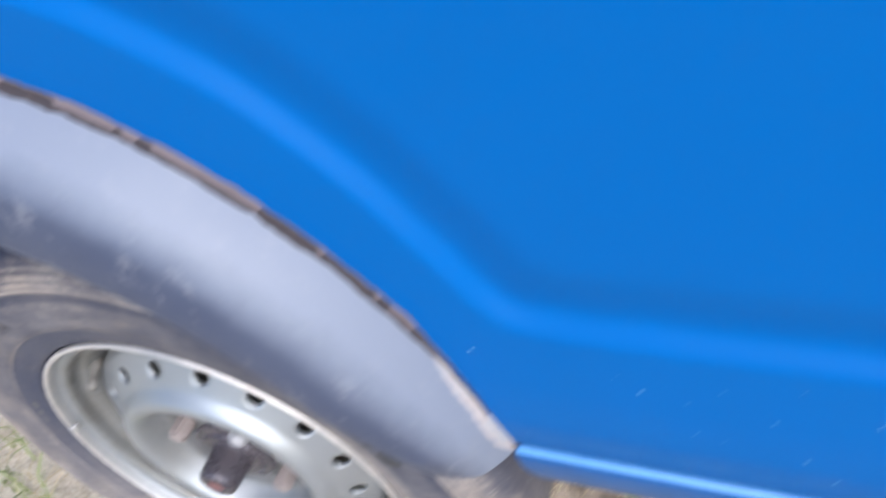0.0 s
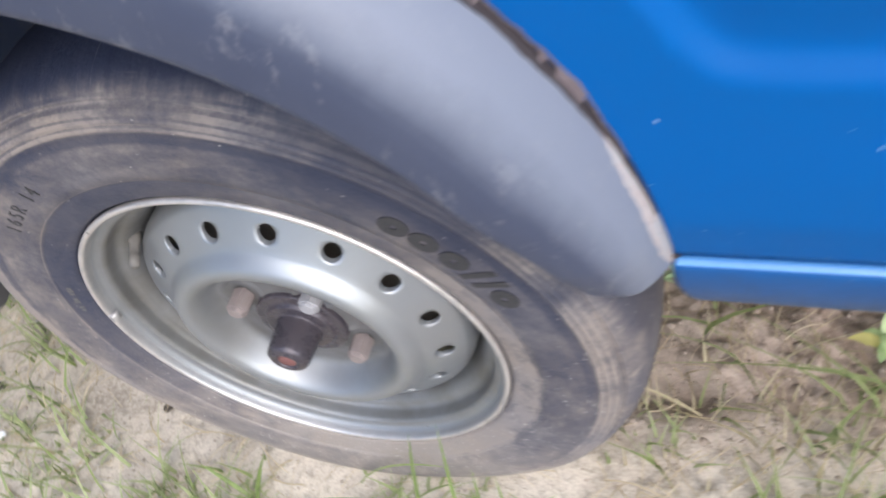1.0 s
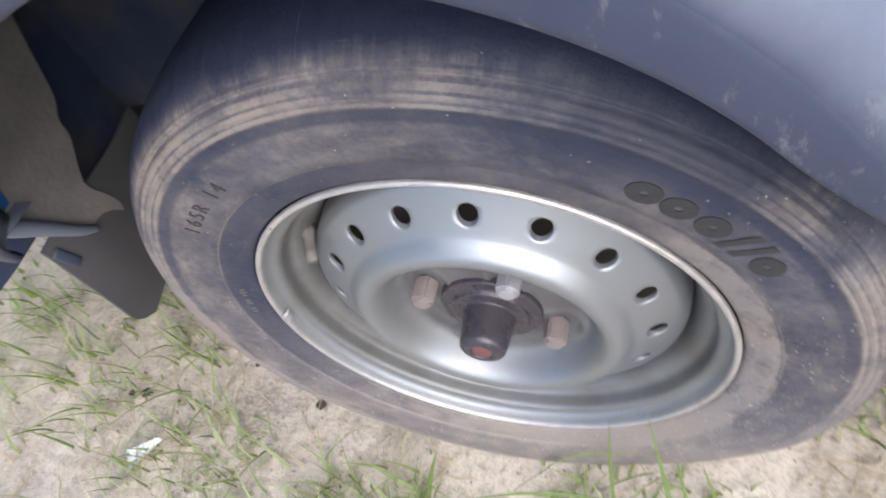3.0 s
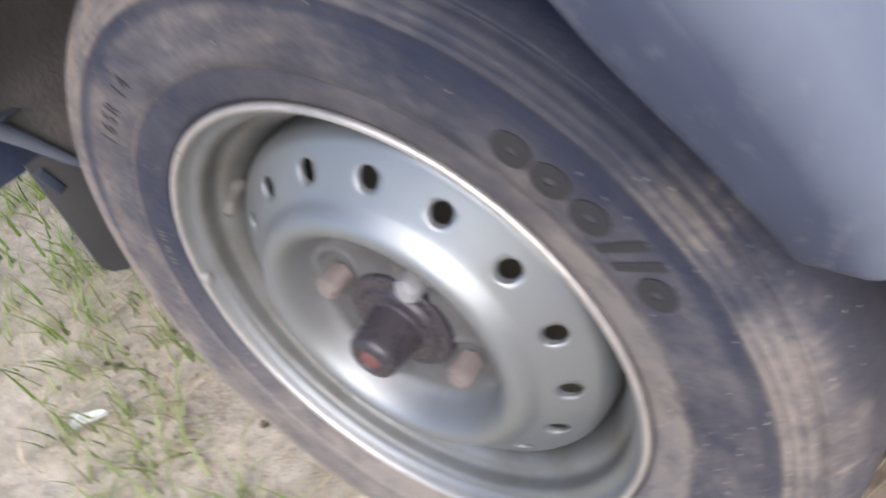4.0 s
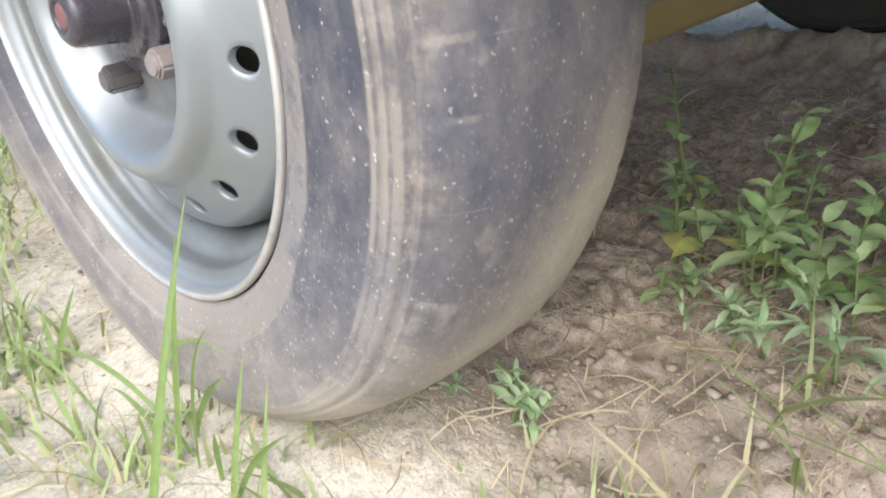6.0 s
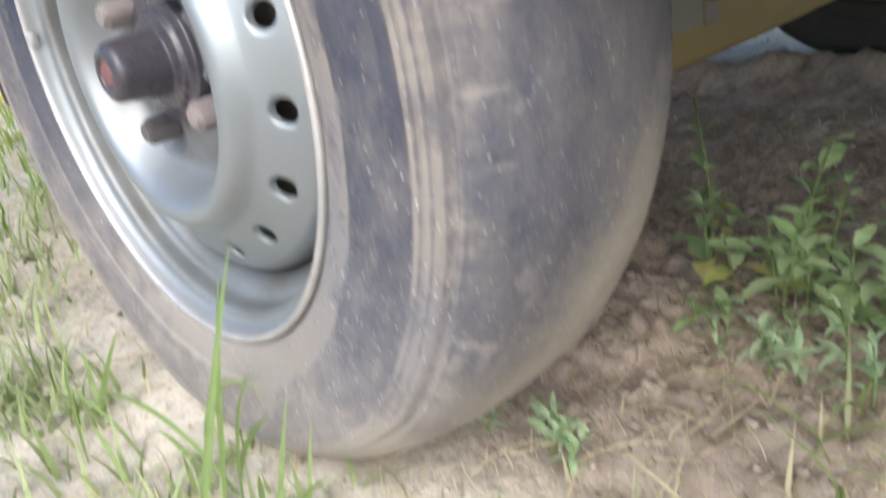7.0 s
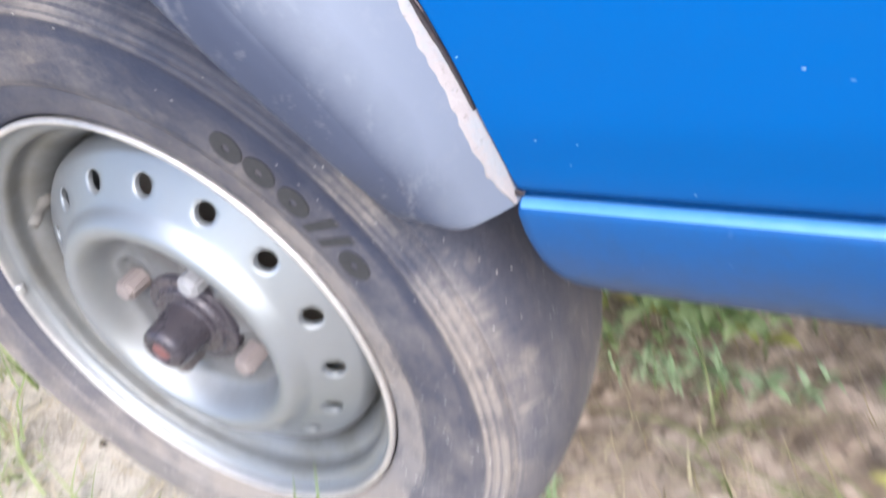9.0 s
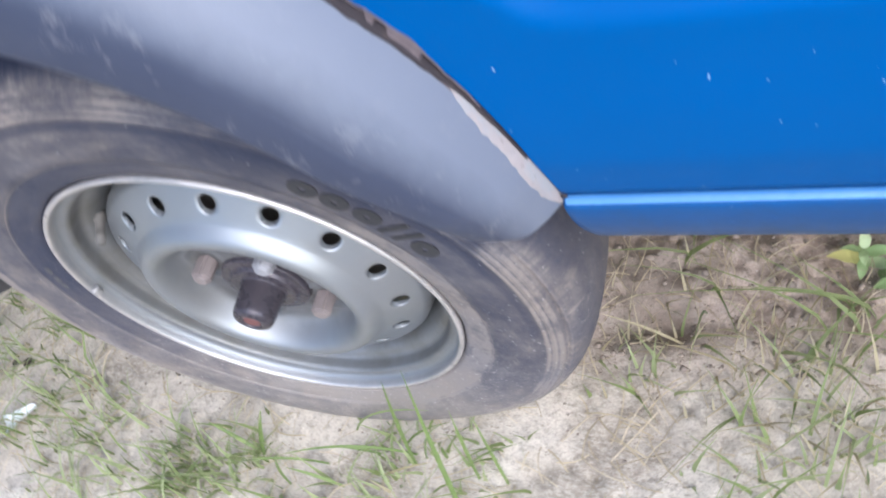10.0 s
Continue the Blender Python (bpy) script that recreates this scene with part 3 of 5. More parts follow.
def arch_point(deg, inward=0.0):
    a, b = radians(deg - 0.5), radians(deg + 0.5)
    ra, rb, r = arch_radius(deg - 0.5), arch_radius(deg + 0.5), arch_radius(deg)
    p = np.array((r * math.cos(radians(deg)), r * math.sin(radians(deg))))
    t = np.array((rb * math.cos(b) - ra * math.cos(a), rb * math.sin(b) - ra * math.sin(a)))
    t /= np.linalg.norm(t)
    n = np.array((-t[1], t[0]))  # towards the wheel
    return p + inward * n + (WX, WZ)


arch = np.array([arch_point(d) for d in np.linspace(27.0, 160.0, 261)])
order = np.argsort(arch[:, 0])
ARCH_X, ARCH_Z = arch[order, 0], arch[order, 1]
SILL_TOP = 0.4725
CREASE = smooth_line([(-1.2, 0.80), (-0.5, 0.825), (-0.1, 0.845), (0.06, 0.835), (0.143, 0.808), (0.184, 0.788), (0.232, 0.757), (0.276, 0.712), (0.298, 0.683), (0.320, 0.650), (0.334, 0.630), (0.350, 0.617), (0.376, 0.613), (0.42, 0.612), (0.50, 0.611), (0.62, 0.6105), (0.85, 0.609), (1.3, 0.607), (1.9, 0.604), (2.5, 0.600)], 8)
CREASE = np.array(CREASE)


def crease_distance(x, z):
    """Signed distance from the pressed line, plus above it."""
    a, b = CREASE[:-1], CREASE[1:]
    d = b - a
    t = np.clip(((x - a[:, 0]) * d[:, 0] + (z - a[:, 1]) * d[:, 1]) / (d**2).sum(1), 0, 1)
    q = a + d * t[:, None]
    i = np.argmin((q[:, 0] - x) ** 2 + (q[:, 1] - z) ** 2)
    far = math.hypot(q[i, 0] - x, q[i, 1] - z)
    return far if z > np.interp(x, CREASE[:, 0], CREASE[:, 1]) else -far


def ease(a, b, v):
    t = min(1.0, max(0.0, (v - a) / (b - a)))
    return t * t * (3 - 2 * t)


def tuck_in(z):
    """The sheet turns inwards over its last few centimetres."""
    return 0.0075 * (1 - ease(0.466, 0.518, z))


def side_y(x, z):
    c = crease_distance(x, z)
    y = SIDE + 0.0092 * ease(-0.0080, 0.0065, c) - 0.0045 * ease(0.008, 0.045, c)
    y += 0.10 * max(0.0, z - 0.95) ** 1.7
    y -= 0.003 * ease(0.48, 0.56, z) * (1 - ease(0.60, 0.9, z))
    y += tuck_in(z)
    return y + 0.0006 * noise.noise((x * 5, z * 5, 1))


def column(x):
    return float(np.interp(x, ARCH_X, ARCH_Z)) if ARCH_X[0] < x < ARCH_X[-1] else SILL_TOP


xs = list(np.linspace(REAR, -0.36, 24)) + list(np.linspace(-0.345, 0.20, 90)) + list(np.linspace(0.204, 0.345, 90)) + list(np.linspace(0.349, 0.62, 68)) + list(np.linspace(0.65, FRONT, 40))
ROWS_UP = 120
verts = []
for x in xs:
    zb = max(column(x), SILL_TOP)
    top = 0.95
    verts.append((x, SIDE + 0.034, zb))
    verts.append((x, side_y(x, zb) + 0.0015, zb))
    for i in range(1, ROWS_UP):
        z = zb + (top - zb) * (i / (ROWS_UP - 1))
        verts.append((x, side_y(x, z), z))
    for z in (1.05, 1.15, 1.3, 1.5, 1.65):
        verts.append((x, side_y(x, z), z))
obj("side_panel", verts, grid_faces(len(xs), ROWS_UP + 6), BLUE, car, "glossy blue paint with small chips and a pressed line")

# far side, roof, ends: plain unseen sheet, cut high below to let light under
yr = side_y(1.0, 1.65)
ring = [(yr, 1.65), (yr + 0.06, TOP), (FAR_SIDE - yr - 0.06, TOP), (FAR_SIDE - yr, 1.65), (FAR_SIDE, 0.95), (FAR_SIDE, 0.63), (FAR_SIDE - 0.04, 0.61)]
verts = [(x, y, z) for x in (REAR, FRONT) for y, z in ring]
obj("body_shell", verts, grid_faces(2, len(ring)), BLUE, car, smooth=False)
for name, x in (("tail_panel", REAR), ("front_panel", FRONT)):
    loop = [(x, SIDE, 0.60), (x, SIDE, 0.95)] + [(x, y, z) for y, z in ring]
    obj(name, loop, [tuple(range(len(loop)))], BLUE, car, smooth=False)
# unseen floor, set high and pale to brighten the ground beneath
part("floor_pan", rounded_box((FRONT - REAR, 1.20, 0.03), 0.006, ((FRONT + REAR) / 2, 0.88, 0.64)), UNDER, car, "unseen pale floor pan set high to pass light below")

# sill below the body side, with a rounded rear end that follows the wheel opening
SILL = smooth_line([(0.0060, 0.4692), (-0.0035, 0.4690), (-0.0100, 0.4678), (-0.0134, 0.4648), (-0.0142, 0.4608), (-0.0128, 0.4500), (-0.0095, 0.4350), (-0.0040, 0.4190), (0.0050, 0.4055), (0.0180, 0.3970), (0.0600, 0.3920)], 4)


def sill_start(z):
    return float(np.interp(z, [0.392, 0.396, 0.4005, 0.4035, 0.408, 0.415, 0.430, 0.447, 0.4615, 0.470], [0.392, 0.378, 0.3620, 0.3520, 0.3450, 0.3370, 0.3300, 0.3262, 0.3250, 0.3255]))


verts = []
steps = [0.0, 0.0, 0.0015, 0.006, 0.02, 0.05, 0.10, 0.2, 0.4, 0.8, 1.4, FRONT - 0.32]
for y, z in SILL:
    for i, s in enumerate(steps):
        tuck = 0.028 if i == 0 else (0.0018 if i == 1 else 0.0)
        verts.append((sill_start(z) + s - (0.004 if i == 0 else 0), y + tuck, z))
obj("sill", verts, [f[::-1] for f in grid_faces(len(SILL), len(steps))], SILL_BLUE, car, "glossy blue sill, dusty and painted darker underneath")
# thin pale strip painted as the highlight on the sill's upper edge
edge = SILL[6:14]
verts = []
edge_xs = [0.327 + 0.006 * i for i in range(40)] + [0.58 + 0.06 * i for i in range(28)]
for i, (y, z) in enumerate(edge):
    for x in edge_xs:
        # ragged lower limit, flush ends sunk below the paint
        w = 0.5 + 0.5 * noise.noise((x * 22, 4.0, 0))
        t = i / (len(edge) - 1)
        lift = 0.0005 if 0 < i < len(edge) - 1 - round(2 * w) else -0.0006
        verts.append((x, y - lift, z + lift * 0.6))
obj("worn_edge", verts, [f[::-1] for f in grid_faces(len(edge), len(edge_xs))], EDGE_GLINT, car, "pale painted highlight along the sill's upper edge")
part("sill_rail", rounded_box((FRONT - 0.352, 0.030, 0.034), 0.005, ((FRONT + 0.352) / 2, 0.074, 0.375)), SILL_UNDER, car, "dusty grey rail under the sill")
part("rail_end", rounded_box((0.030, 0.0312, 0.0345), 0.007, (0.356, 0.0738, 0.3755)), RAIL_BLUE, car, "blue painted rail end")
part("sill_floor", rounded_box((FRONT - 0.40, 0.26, 0.012), 0.003, ((FRONT + 0.40) / 2, 0.20, 0.425)), SILL_UNDER, car)

# rear quarter below the side panel, behind the wheel
verts, low = [], smooth_line([(-0.016, 0.490), (-0.017, 0.465), (-0.012, 0.445), (0.005, 0.435), (0.05, 0.432)], 4)
for y, z in low:
    for x in (REAR, -0.8, -0.6, -0.50, -0.47, -0.45, -0.43):
        verts.append((x, y, z))
obj("rear_quarter", verts, grid_faces(len(low), 7), FLARE, car, "grey dusty lower corner behind the wheel")

# flared arch trim: one bulging section swept round the opening
FLARE_SECTION = smooth_line([(0.004, -0.004), (-0.0165, 0.0), (-0.0345, 0.0080), (-0.0495, 0.0170), (-0.0578, 0.0235), (-0.0628, 0.0292), (-0.0655, 0.0340), (-0.0664, 0.0375), (-0.0645, 0.0390), (-0.0600, 0.0375), (-0.0555, 0.0335), (-0.044, 0.0225), (-0.022, 0.0100)], 4)
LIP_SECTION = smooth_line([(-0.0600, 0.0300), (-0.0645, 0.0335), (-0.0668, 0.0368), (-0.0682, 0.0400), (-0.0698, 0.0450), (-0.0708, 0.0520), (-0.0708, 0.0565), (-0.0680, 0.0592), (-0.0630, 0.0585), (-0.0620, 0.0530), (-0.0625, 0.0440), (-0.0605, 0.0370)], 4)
angles = np.concatenate([np.linspace(17.0, 40, 70), np.linspace(40.5, 140, 130), np.linspace(140.5, 166, 40)])


def sweep_flare(name, section, material, label):
    verts = []
    for deg in angles:
        # the section flattens as it runs out at its ends
        end = min(deg - 26.0, 160.0 - deg)
        full = 0.66 + 0.34 * ease(-2, 22, end)
        wide = 1 + 0.48 * ease(46, 82, deg)  # the lip widens over the wheel
        for y, d in section:
            d = d if d < 0.035 else 0.035 + (d - 0.035) * wide
            slim = 1 - 0.10 * (1 - ease(24, 54, deg)) * ease(0.020, 0.055, d)
            p = arch_point(deg, 1.10 * d * full * slim)
            yy = SIDE + (y - SIDE) * full
            # cut level at the foot, with a rounded lower edge
            foot = 0.4665 + 0.011 * ease(0.018, 0.055, d)
            z = p[1]
            if z < foot + 0.012:
                t = min(1.0, (foot + 0.012 - z) / 0.024)
                z = foot + 0.012 * (1 - t) ** 2
                yy = SIDE + (yy - SIDE) * (1 - 0.10 * t * t)
            verts.append((p[0], yy + tuck_in(z), z))
    n = len(section)
    faces = grid_faces(len(angles), n, close_cols=True)
    faces += [tuple(range(n))[::-1], tuple((len(angles) - 1) * n + j for j in range(n))]
    trim = obj(name, verts, faces, material, car, label)
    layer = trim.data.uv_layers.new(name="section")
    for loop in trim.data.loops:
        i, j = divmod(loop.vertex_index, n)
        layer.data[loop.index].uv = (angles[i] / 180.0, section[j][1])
    return trim


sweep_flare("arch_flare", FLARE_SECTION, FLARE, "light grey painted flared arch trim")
# the lip takes the dark end of the same colour, its shade included
sweep_flare("flare_lip", LIP_SECTION, FLARE, "dark grey lip of the arch trim, partly shade in its colour")

# broken edge between flare and body: bared primer below, sealant with a dark groove above
def edge_strip(name, lo, hi, inner, outer, lift, material, seed, label):
    verts, count = [], 150
    for i in range(count):
        deg = lo + (hi - lo) * i / (count - 1)
        fade = min(1.0, 6 * i / count, 6 * (count - 1 - i) / count)
        w = 0.68 + 0.34 * noise.noise((deg * 0.25, seed, 0)) + 0.20 * noise.noise((deg * 1.1, seed, 4))
        for k, s in enumerate((0.0, 0.15, 0.5, 0.85, 1.0)):
            d = inner + (outer - inner) * (0.15 + 0.85 * fade * max(0.12, w)) * s
            p = arch_point(deg, d)
            full = 0.66 + 0.34 * ease(-2, 22, deg - 26.0)
            yy = SIDE + (float(np.interp(d / (1.10 * full), FLARE_D, FLARE_Y)) - SIDE) * full if d > 0 else side_y(p[0], p[1]) - tuck_in(p[1])
            verts.append((p[0], yy + tuck_in(p[1]) - lift * (1.0 if 0 < k < 4 else 0.2), p[1]))
    obj(name, verts, [f[::-1] for f in grid_faces(count, 5)] if outer > inner else grid_faces(count, 5), material, car, label)


outer_half = [q for q in FLARE_SECTION[4:24]]
FLARE_D, FLARE_Y = [q[1] for q in outer_half], [q[0] for q in outer_half]
edge_strip("primer_edge", 27.2, 45, 0.0004, 0.0062, 0.0011, PINK_RUST, 3.3, "pinkish bared primer")
edge_strip("sealant_edge", 34.0, 112, 0.0030, -0.0052, 0.0007, SEALANT, 5.7, "mauve-brown cracked sealant")
# raised dark strip painted for the groove's shadow line
edge_strip("rusty_seam", 34.5, 112, 0.0004, 0.0044, 0.0016, RUST, 8.1, "dark rusty strip for the shaded groove in the sealant")
bm = bmesh.new()
bmesh.ops.create_icosphere(bm, subdivisions=2, radius=0.0022)
bmesh.ops.scale(bm, vec=(1.4, 0.4, 0.9), verts=bm.verts)
for v in bm.verts:
    v.co *= 1 + 0.3 * noise.noise(v.co * 300)
bmesh.ops.translate(bm, vec=(0.3262, -0.0112, 0.4722), verts=bm.verts)
part("rust_spot", bm, RUST, car, "rust blister at the corner")

# wheel well: outer skin lip, barrel and inner wall
verts = []
well = [(0.000, 0.004), (0.03, 0.010), (0.10, 0.012), (0.22, 0.014), (0.26, 0.020), (0.27, 0.05)]
for deg in np.linspace(26, 172, 67):
    for y, d in well:
        p = arch_point(deg, d - 0.16 * ease(112, 150, deg))
        verts.append((p[0], y + 0.004 * noise.noise((deg * 0.1, y * 20, 0)), p[1]))
obj("wheel_well", verts, grid_faces(67, len(well)), WELL, car, "dark blue dusty inner wheel housing")
wall = [(p[0], 0.262, p[1]) for p in (arch_point(d, -0.17 * ease(112, 150, d)) for d in np.linspace(26, 172, 40))]
obj("well_wall", wall, [tuple(range(len(wall)))], WELL, car, smooth=False)
# dusty closing plate at the rear of the housing, cut to a dust patch's outline
PLATE = smooth_line([(0.000, 0.600), (0.000, 0.47), (0.030, 0.425), (0.055, 0.390), (0.090, 0.335), (0.118, 0.313), (0.132, 0.322), (0.128, 0.345), (0.118, 0.372), (0.126, 0.392), (0.146, 0.420), (0.150, 0.440), (0.165, 0.458), (0.180, 0.500), (0.200, 0.560), (0.20, 0.600)], 3)
verts = [(-0.452 - dx - 0.06 * (0.47 - z), y, z) for dx in (0.0, 0.006) for y, z in PLATE]
n = len(PLATE)
faces = [tuple(range(n)), tuple(range(2 * n - 1, n - 1, -1))] + [(i, (i + 1) % n, n + (i + 1) % n, n + i) for i in range(n)]
obj("closing_plate", verts, faces, PLATE_DUST, car, "brown dusty plate behind the tyre", smooth=False)

roll = [(-0.447 - 0.06 * (0.47 - z), y - 0.004, z + 0.001) for y, z in ((0.000, 0.475), (0.026, 0.428), (0.050, 0.393), (0.074, 0.356), (0.090, 0.338))]
v, f = sweep_tube(smooth_line(roll, 4), [0.0120 - 0.0005 * i for i in range(17)], 10)
obj("panel_roll", v, f, FLARE, car, "pale rolled lower edge of the rear panel")
bm = rounded_box((0.006, 0.034, 0.012), 0.0025)
bmesh.ops.rotate(bm, cent=(0, 0, 0), matrix=Matrix.Rotation(radians(-72), 3, "X"), verts=bm.verts)
bmesh.ops.translate(bm, vec=(-0.4610, 0.0420, 0.3480), verts=bm.verts)
part("flap_clip", bm, BLUE, car, "chipped blue clip on the mud flap")
part("front_inner_panel", rounded_box((0.36, 0.010, 0.27), 0.003, (0.27, 0.276, 0.470)), WELL, car, "dark inner panel beside the wheel")
part("rear_bulkhead", rounded_box((0.012, 0.42, 0.52), 0.003, (-0.515, 0.290, 0.565)), WELL, car, "dark inner panel behind the wheel")

# mud flap hanging behind the wheel
verts = []
NY, NZ = 12, 16
for side in (0, 1):
    for i in range(NZ):
        t = i / (NZ - 1)
        for j in range(NY):
            s = j / (NY - 1)
            inset = 0.024 * (max(0.0, t - 0.84) / 0.16) ** 2
            y = 0.032 + inset + (0.205 - 2 * inset) * s
            z = 0.372 - 0.158 * t + 0.004 * math.sin(s * 6)
            x = -0.466 + 0.006 * t + 0.005 * math.sin(s * 4 + t * 2) - 0.004 * side
            verts.append((x, y, z))
faces = [f[::-1] for f in grid_faces(NZ, NY)] + [tuple(v + NZ * NY for v in f) for f in grid_faces(NZ, NY)]
rim_loop = [j for j in range(NY)] + [i * NY + NY - 1 for i in range(1, NZ)] + [(NZ - 1) * NY + j for j in range(NY - 2, -1, -1)] + [i * NY for i in range(NZ - 2, 0, -1)]
for a, b in zip(rim_loop, rim_loop[1:] + rim_loop[:1]):
    faces.append((a, b, b + NZ * NY, a + NZ * NY))
obj("mud_flap", verts, faces, FLAP, car, "worn black rubber mud flap", smooth=False)

# dropped axle beam under the floor
beam = smooth_line([(0.02, 0.165, 0.29), (0.025, 0.215, 0.27), (0.03, 0.27, 0.205), (0.03, 0.36, 0.190), (0.03, 0.8, 0.185), (0.03, 1.12, 0.190), (0.03, 1.21, 0.205), (0.025, 1.265, 0.27), (0.02, 1.31, 0.29)], 5)
verts = []
for i, q in enumerate(beam):
    for j in range(16):
        a = 2 * math.pi * (j + 0.5) / 16
        c, s = math.cos(a), math.sin(a)
        e = 0.45
        verts.append((q[0] + 0.026 * math.copysign(abs(c) ** e, c), q[1], q[2] + (0.060 if s > 0 else 0.024) * math.copysign(abs(s) ** e, s)))
obj("axle_beam", verts, grid_faces(len(beam), 16, close_cols=True), OCHRE, car, "ochre painted dropped axle beam")
for y, z, w, h in ((0.575, 0.232, 0.075, 0.050), (0.635, 0.216, 0.030, 0.024)):
    part("beam_recess", rounded_box((0.006, w, h), 0.0028, (0.0565, y, z)), UNDER, car, "dark recess in the axle beam")
part("spring_bracket", rounded_box((0.07, 0.05, 0.16), 0.006, (0.0, 0.30, 0.30)), UNDER, car)

# ---- wheel ----
wheel = new("wheel")
wheel.parent = car
tagged(wheel, "silver steel wheel with a dusty worn tyre")
SEG = 480
half = [(0.0140, 0.1900), (0.0060, 0.1950), (0.0010, 0.1966), (-0.0008, 0.1980), (-0.0025, 0.2010), (-0.0030, 0.2040), (-0.0042, 0.2075), (-0.0056, 0.2130), (-0.0064, 0.2190), (-0.0066, 0.2212), (-0.0080, 0.2224), (-0.0090, 0.2300), (-0.0102, 0.2420), (-0.0110, 0.2540), (-0.0108, 0.2640), (-0.0103, 0.2695), (-0.0113, 0.2708), (-0.0104, 0.2722), (-0.0096, 0.2752), (-0.0106, 0.2764), (-0.0093, 0.2778), (-0.0080, 0.2812), (-0.0088, 0.2826), (-0.0066, 0.2838), (-0.0048, 0.2860), (-0.0020, 0.2864), (-0.0016, 0.2880), (-0.0032, 0.2892), (-0.0016, 0.2906), (0.0030, 0.2948), (0.0080, 0.2984), (0.0150, 0.3022), (0.0250, 0.3056), (0.0390, 0.3081), (0.0560, 0.3095), (0.0750, 0.3100)]
profile = half + [(0.150 - y, r) for y, r in half[-2::-1]]
verts = []
for y, r in profile:
    for j in range(SEG):
        a = 2 * math.pi * j / SEG
        rr = r
        # shoulder notches and slight unevenness
        low = 1 - ease(0.05, 0.17, WZ + r * math.sin(a))
        if 0.002 < y < 0.030 or 0.120 < y < 0.148:
            rr -= 0.0007 * (1 - low) if (j - SEG // 4) % 8 == 0 else 0.0
        # drawn in low down, most on the front side, to fit the camera's view
        rr -= 0.0105 * (1 - ease(0.03, 0.135, WZ + r * math.sin(a))) * ease(-0.13, 0.02, r * math.cos(a)) * ease(0.24, 0.29, r)
        rr += 0.0006 * noise.noise((math.cos(a) * 6, y * 30, math.sin(a) * 6))
        x, z = rr * math.cos(a), WZ + rr * math.sin(a)
        yy = y
        if 0.264 < r < 0.291 and y < 0.03:  # the ribs drown in dried mud low down
            yy += 0.9 * low * (float(np.interp(r, (0.264, 0.275, 0.284, 0.291), (-0.0108, -0.0100, -0.0070, -0.0014))) - y)
        if z < 0.04:  # squashed flat against the ground
            press = (0.04 - z) / 0.04
            yy += 0.005 * press * (1 if y > 0.075 else -1) * min(1.0, abs(y - 0.075) / 0.06)
            z = max(z, 0.0120)
        verts.append((x, yy, z))
tyre = obj("tyre", verts, grid_faces(len(profile), SEG, close_cols=True), RUBBER, wheel, "worn black tyre grey with dust and dried mud")

barrel = smooth_line([(0.0060, 0.1925), (0.0020, 0.1948), (-0.0012, 0.1945), (-0.0024, 0.1928), (-0.0018, 0.1905), (0.0006, 0.1893), (0.0060, 0.1886), (0.0095, 0.1868), (0.0110, 0.1838), (0.0118, 0.1805), (0.0145, 0.1782), (0.0200, 0.1775), (0.0255, 0.1768), (0.0285, 0.1745), (0.0305, 0.1705), (0.0340, 0.1672), (0.0400, 0.1640), (0.0500, 0.1605), (0.0650, 0.1590), (0.0900, 0.1620), (0.1300, 0.1700), (0.1450, 0.1900)], 3)
v, f = revolve([tuple(q) for q in barrel], 192)
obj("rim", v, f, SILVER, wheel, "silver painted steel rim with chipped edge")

# disc: outer lip, pierced cone, crowned ridge, bowl
DISC_R = [0.030, 0.0440, 0.0500, 0.0600, 0.0700, 0.0760, 0.0800, 0.0830, 0.0855, 0.0885, 0.0920, 0.0960, 0.1000, 0.1045, 0.1090, 0.1135, 0.1165, 0.1190, 0.1330, 0.1470, 0.1510, 0.1545, 0.1570, 0.1582]
DISC_Y = [0.0240, 0.0240, 0.0250, 0.0268, 0.0278, 0.0274, 0.0254, 0.0220, 0.0174, 0.0110, 0.0040, -0.0006, -0.0024, -0.0026, -0.0004, 0.0045, 0.0085, 0.0110, 0.0197, 0.0280, 0.0305, 0.0345, 0.0405, 0.0560]


def disc_y(r):
    """Depth of the disc at a radius, eased between the stations."""
    i = int(np.clip(np.searchsorted(DISC_R, r) - 1, 0, len(DISC_R) - 2))
    h = DISC_R[i + 1] - DISC_R[i]
    t = (r - DISC_R[i]) / h
    def slope(k):
        lo, hi = max(k - 1, 0), min(k + 1, len(DISC_R) - 1)
        return (DISC_Y[hi] - DISC_Y[lo]) / (DISC_R[hi] - DISC_R[lo])
    a, b, m0, m1 = DISC_Y[i], DISC_Y[i + 1], slope(i) * h, slope(i + 1) * h
    return a * (2 * t**3 - 3 * t**2 + 1) + m0 * (t**3 - 2 * t**2 + t) + b * (3 * t**2 - 2 * t**3) + m1 * (t**3 - t**2)


HOLES, HOLE_R, RING_R, PHASE = 16, 0.0082, 0.1329, 114.78 + 9.8
bm = bmesh.new()


NUT_R, NUT_TURN = 0.0572, 57.5


def nut_pad(r, a):
    """A shallow round seat pressed into the bowl at each nut."""
    x, z = r * math.cos(a), r * math.sin(a)
    near = min(math.hypot(x - NUT_R * math.cos(radians(NUT_TURN + 90 * k)), z - NUT_R * math.sin(radians(NUT_TURN + 90 * k))) for k in range(4))
    return 0.0030 * (1 - ease(0.0165, 0.0205, near)) - 0.0016 * math.exp(-(((near - 0.0225) / 0.0022) ** 2))


def disc_vert(r, a, deeper=0.0):
    deeper += nut_pad(r, a) if r < 0.084 else 0.0
    return bm.verts.new((r * math.cos(a), disc_y(r) + deeper, WZ + r * math.sin(a)))


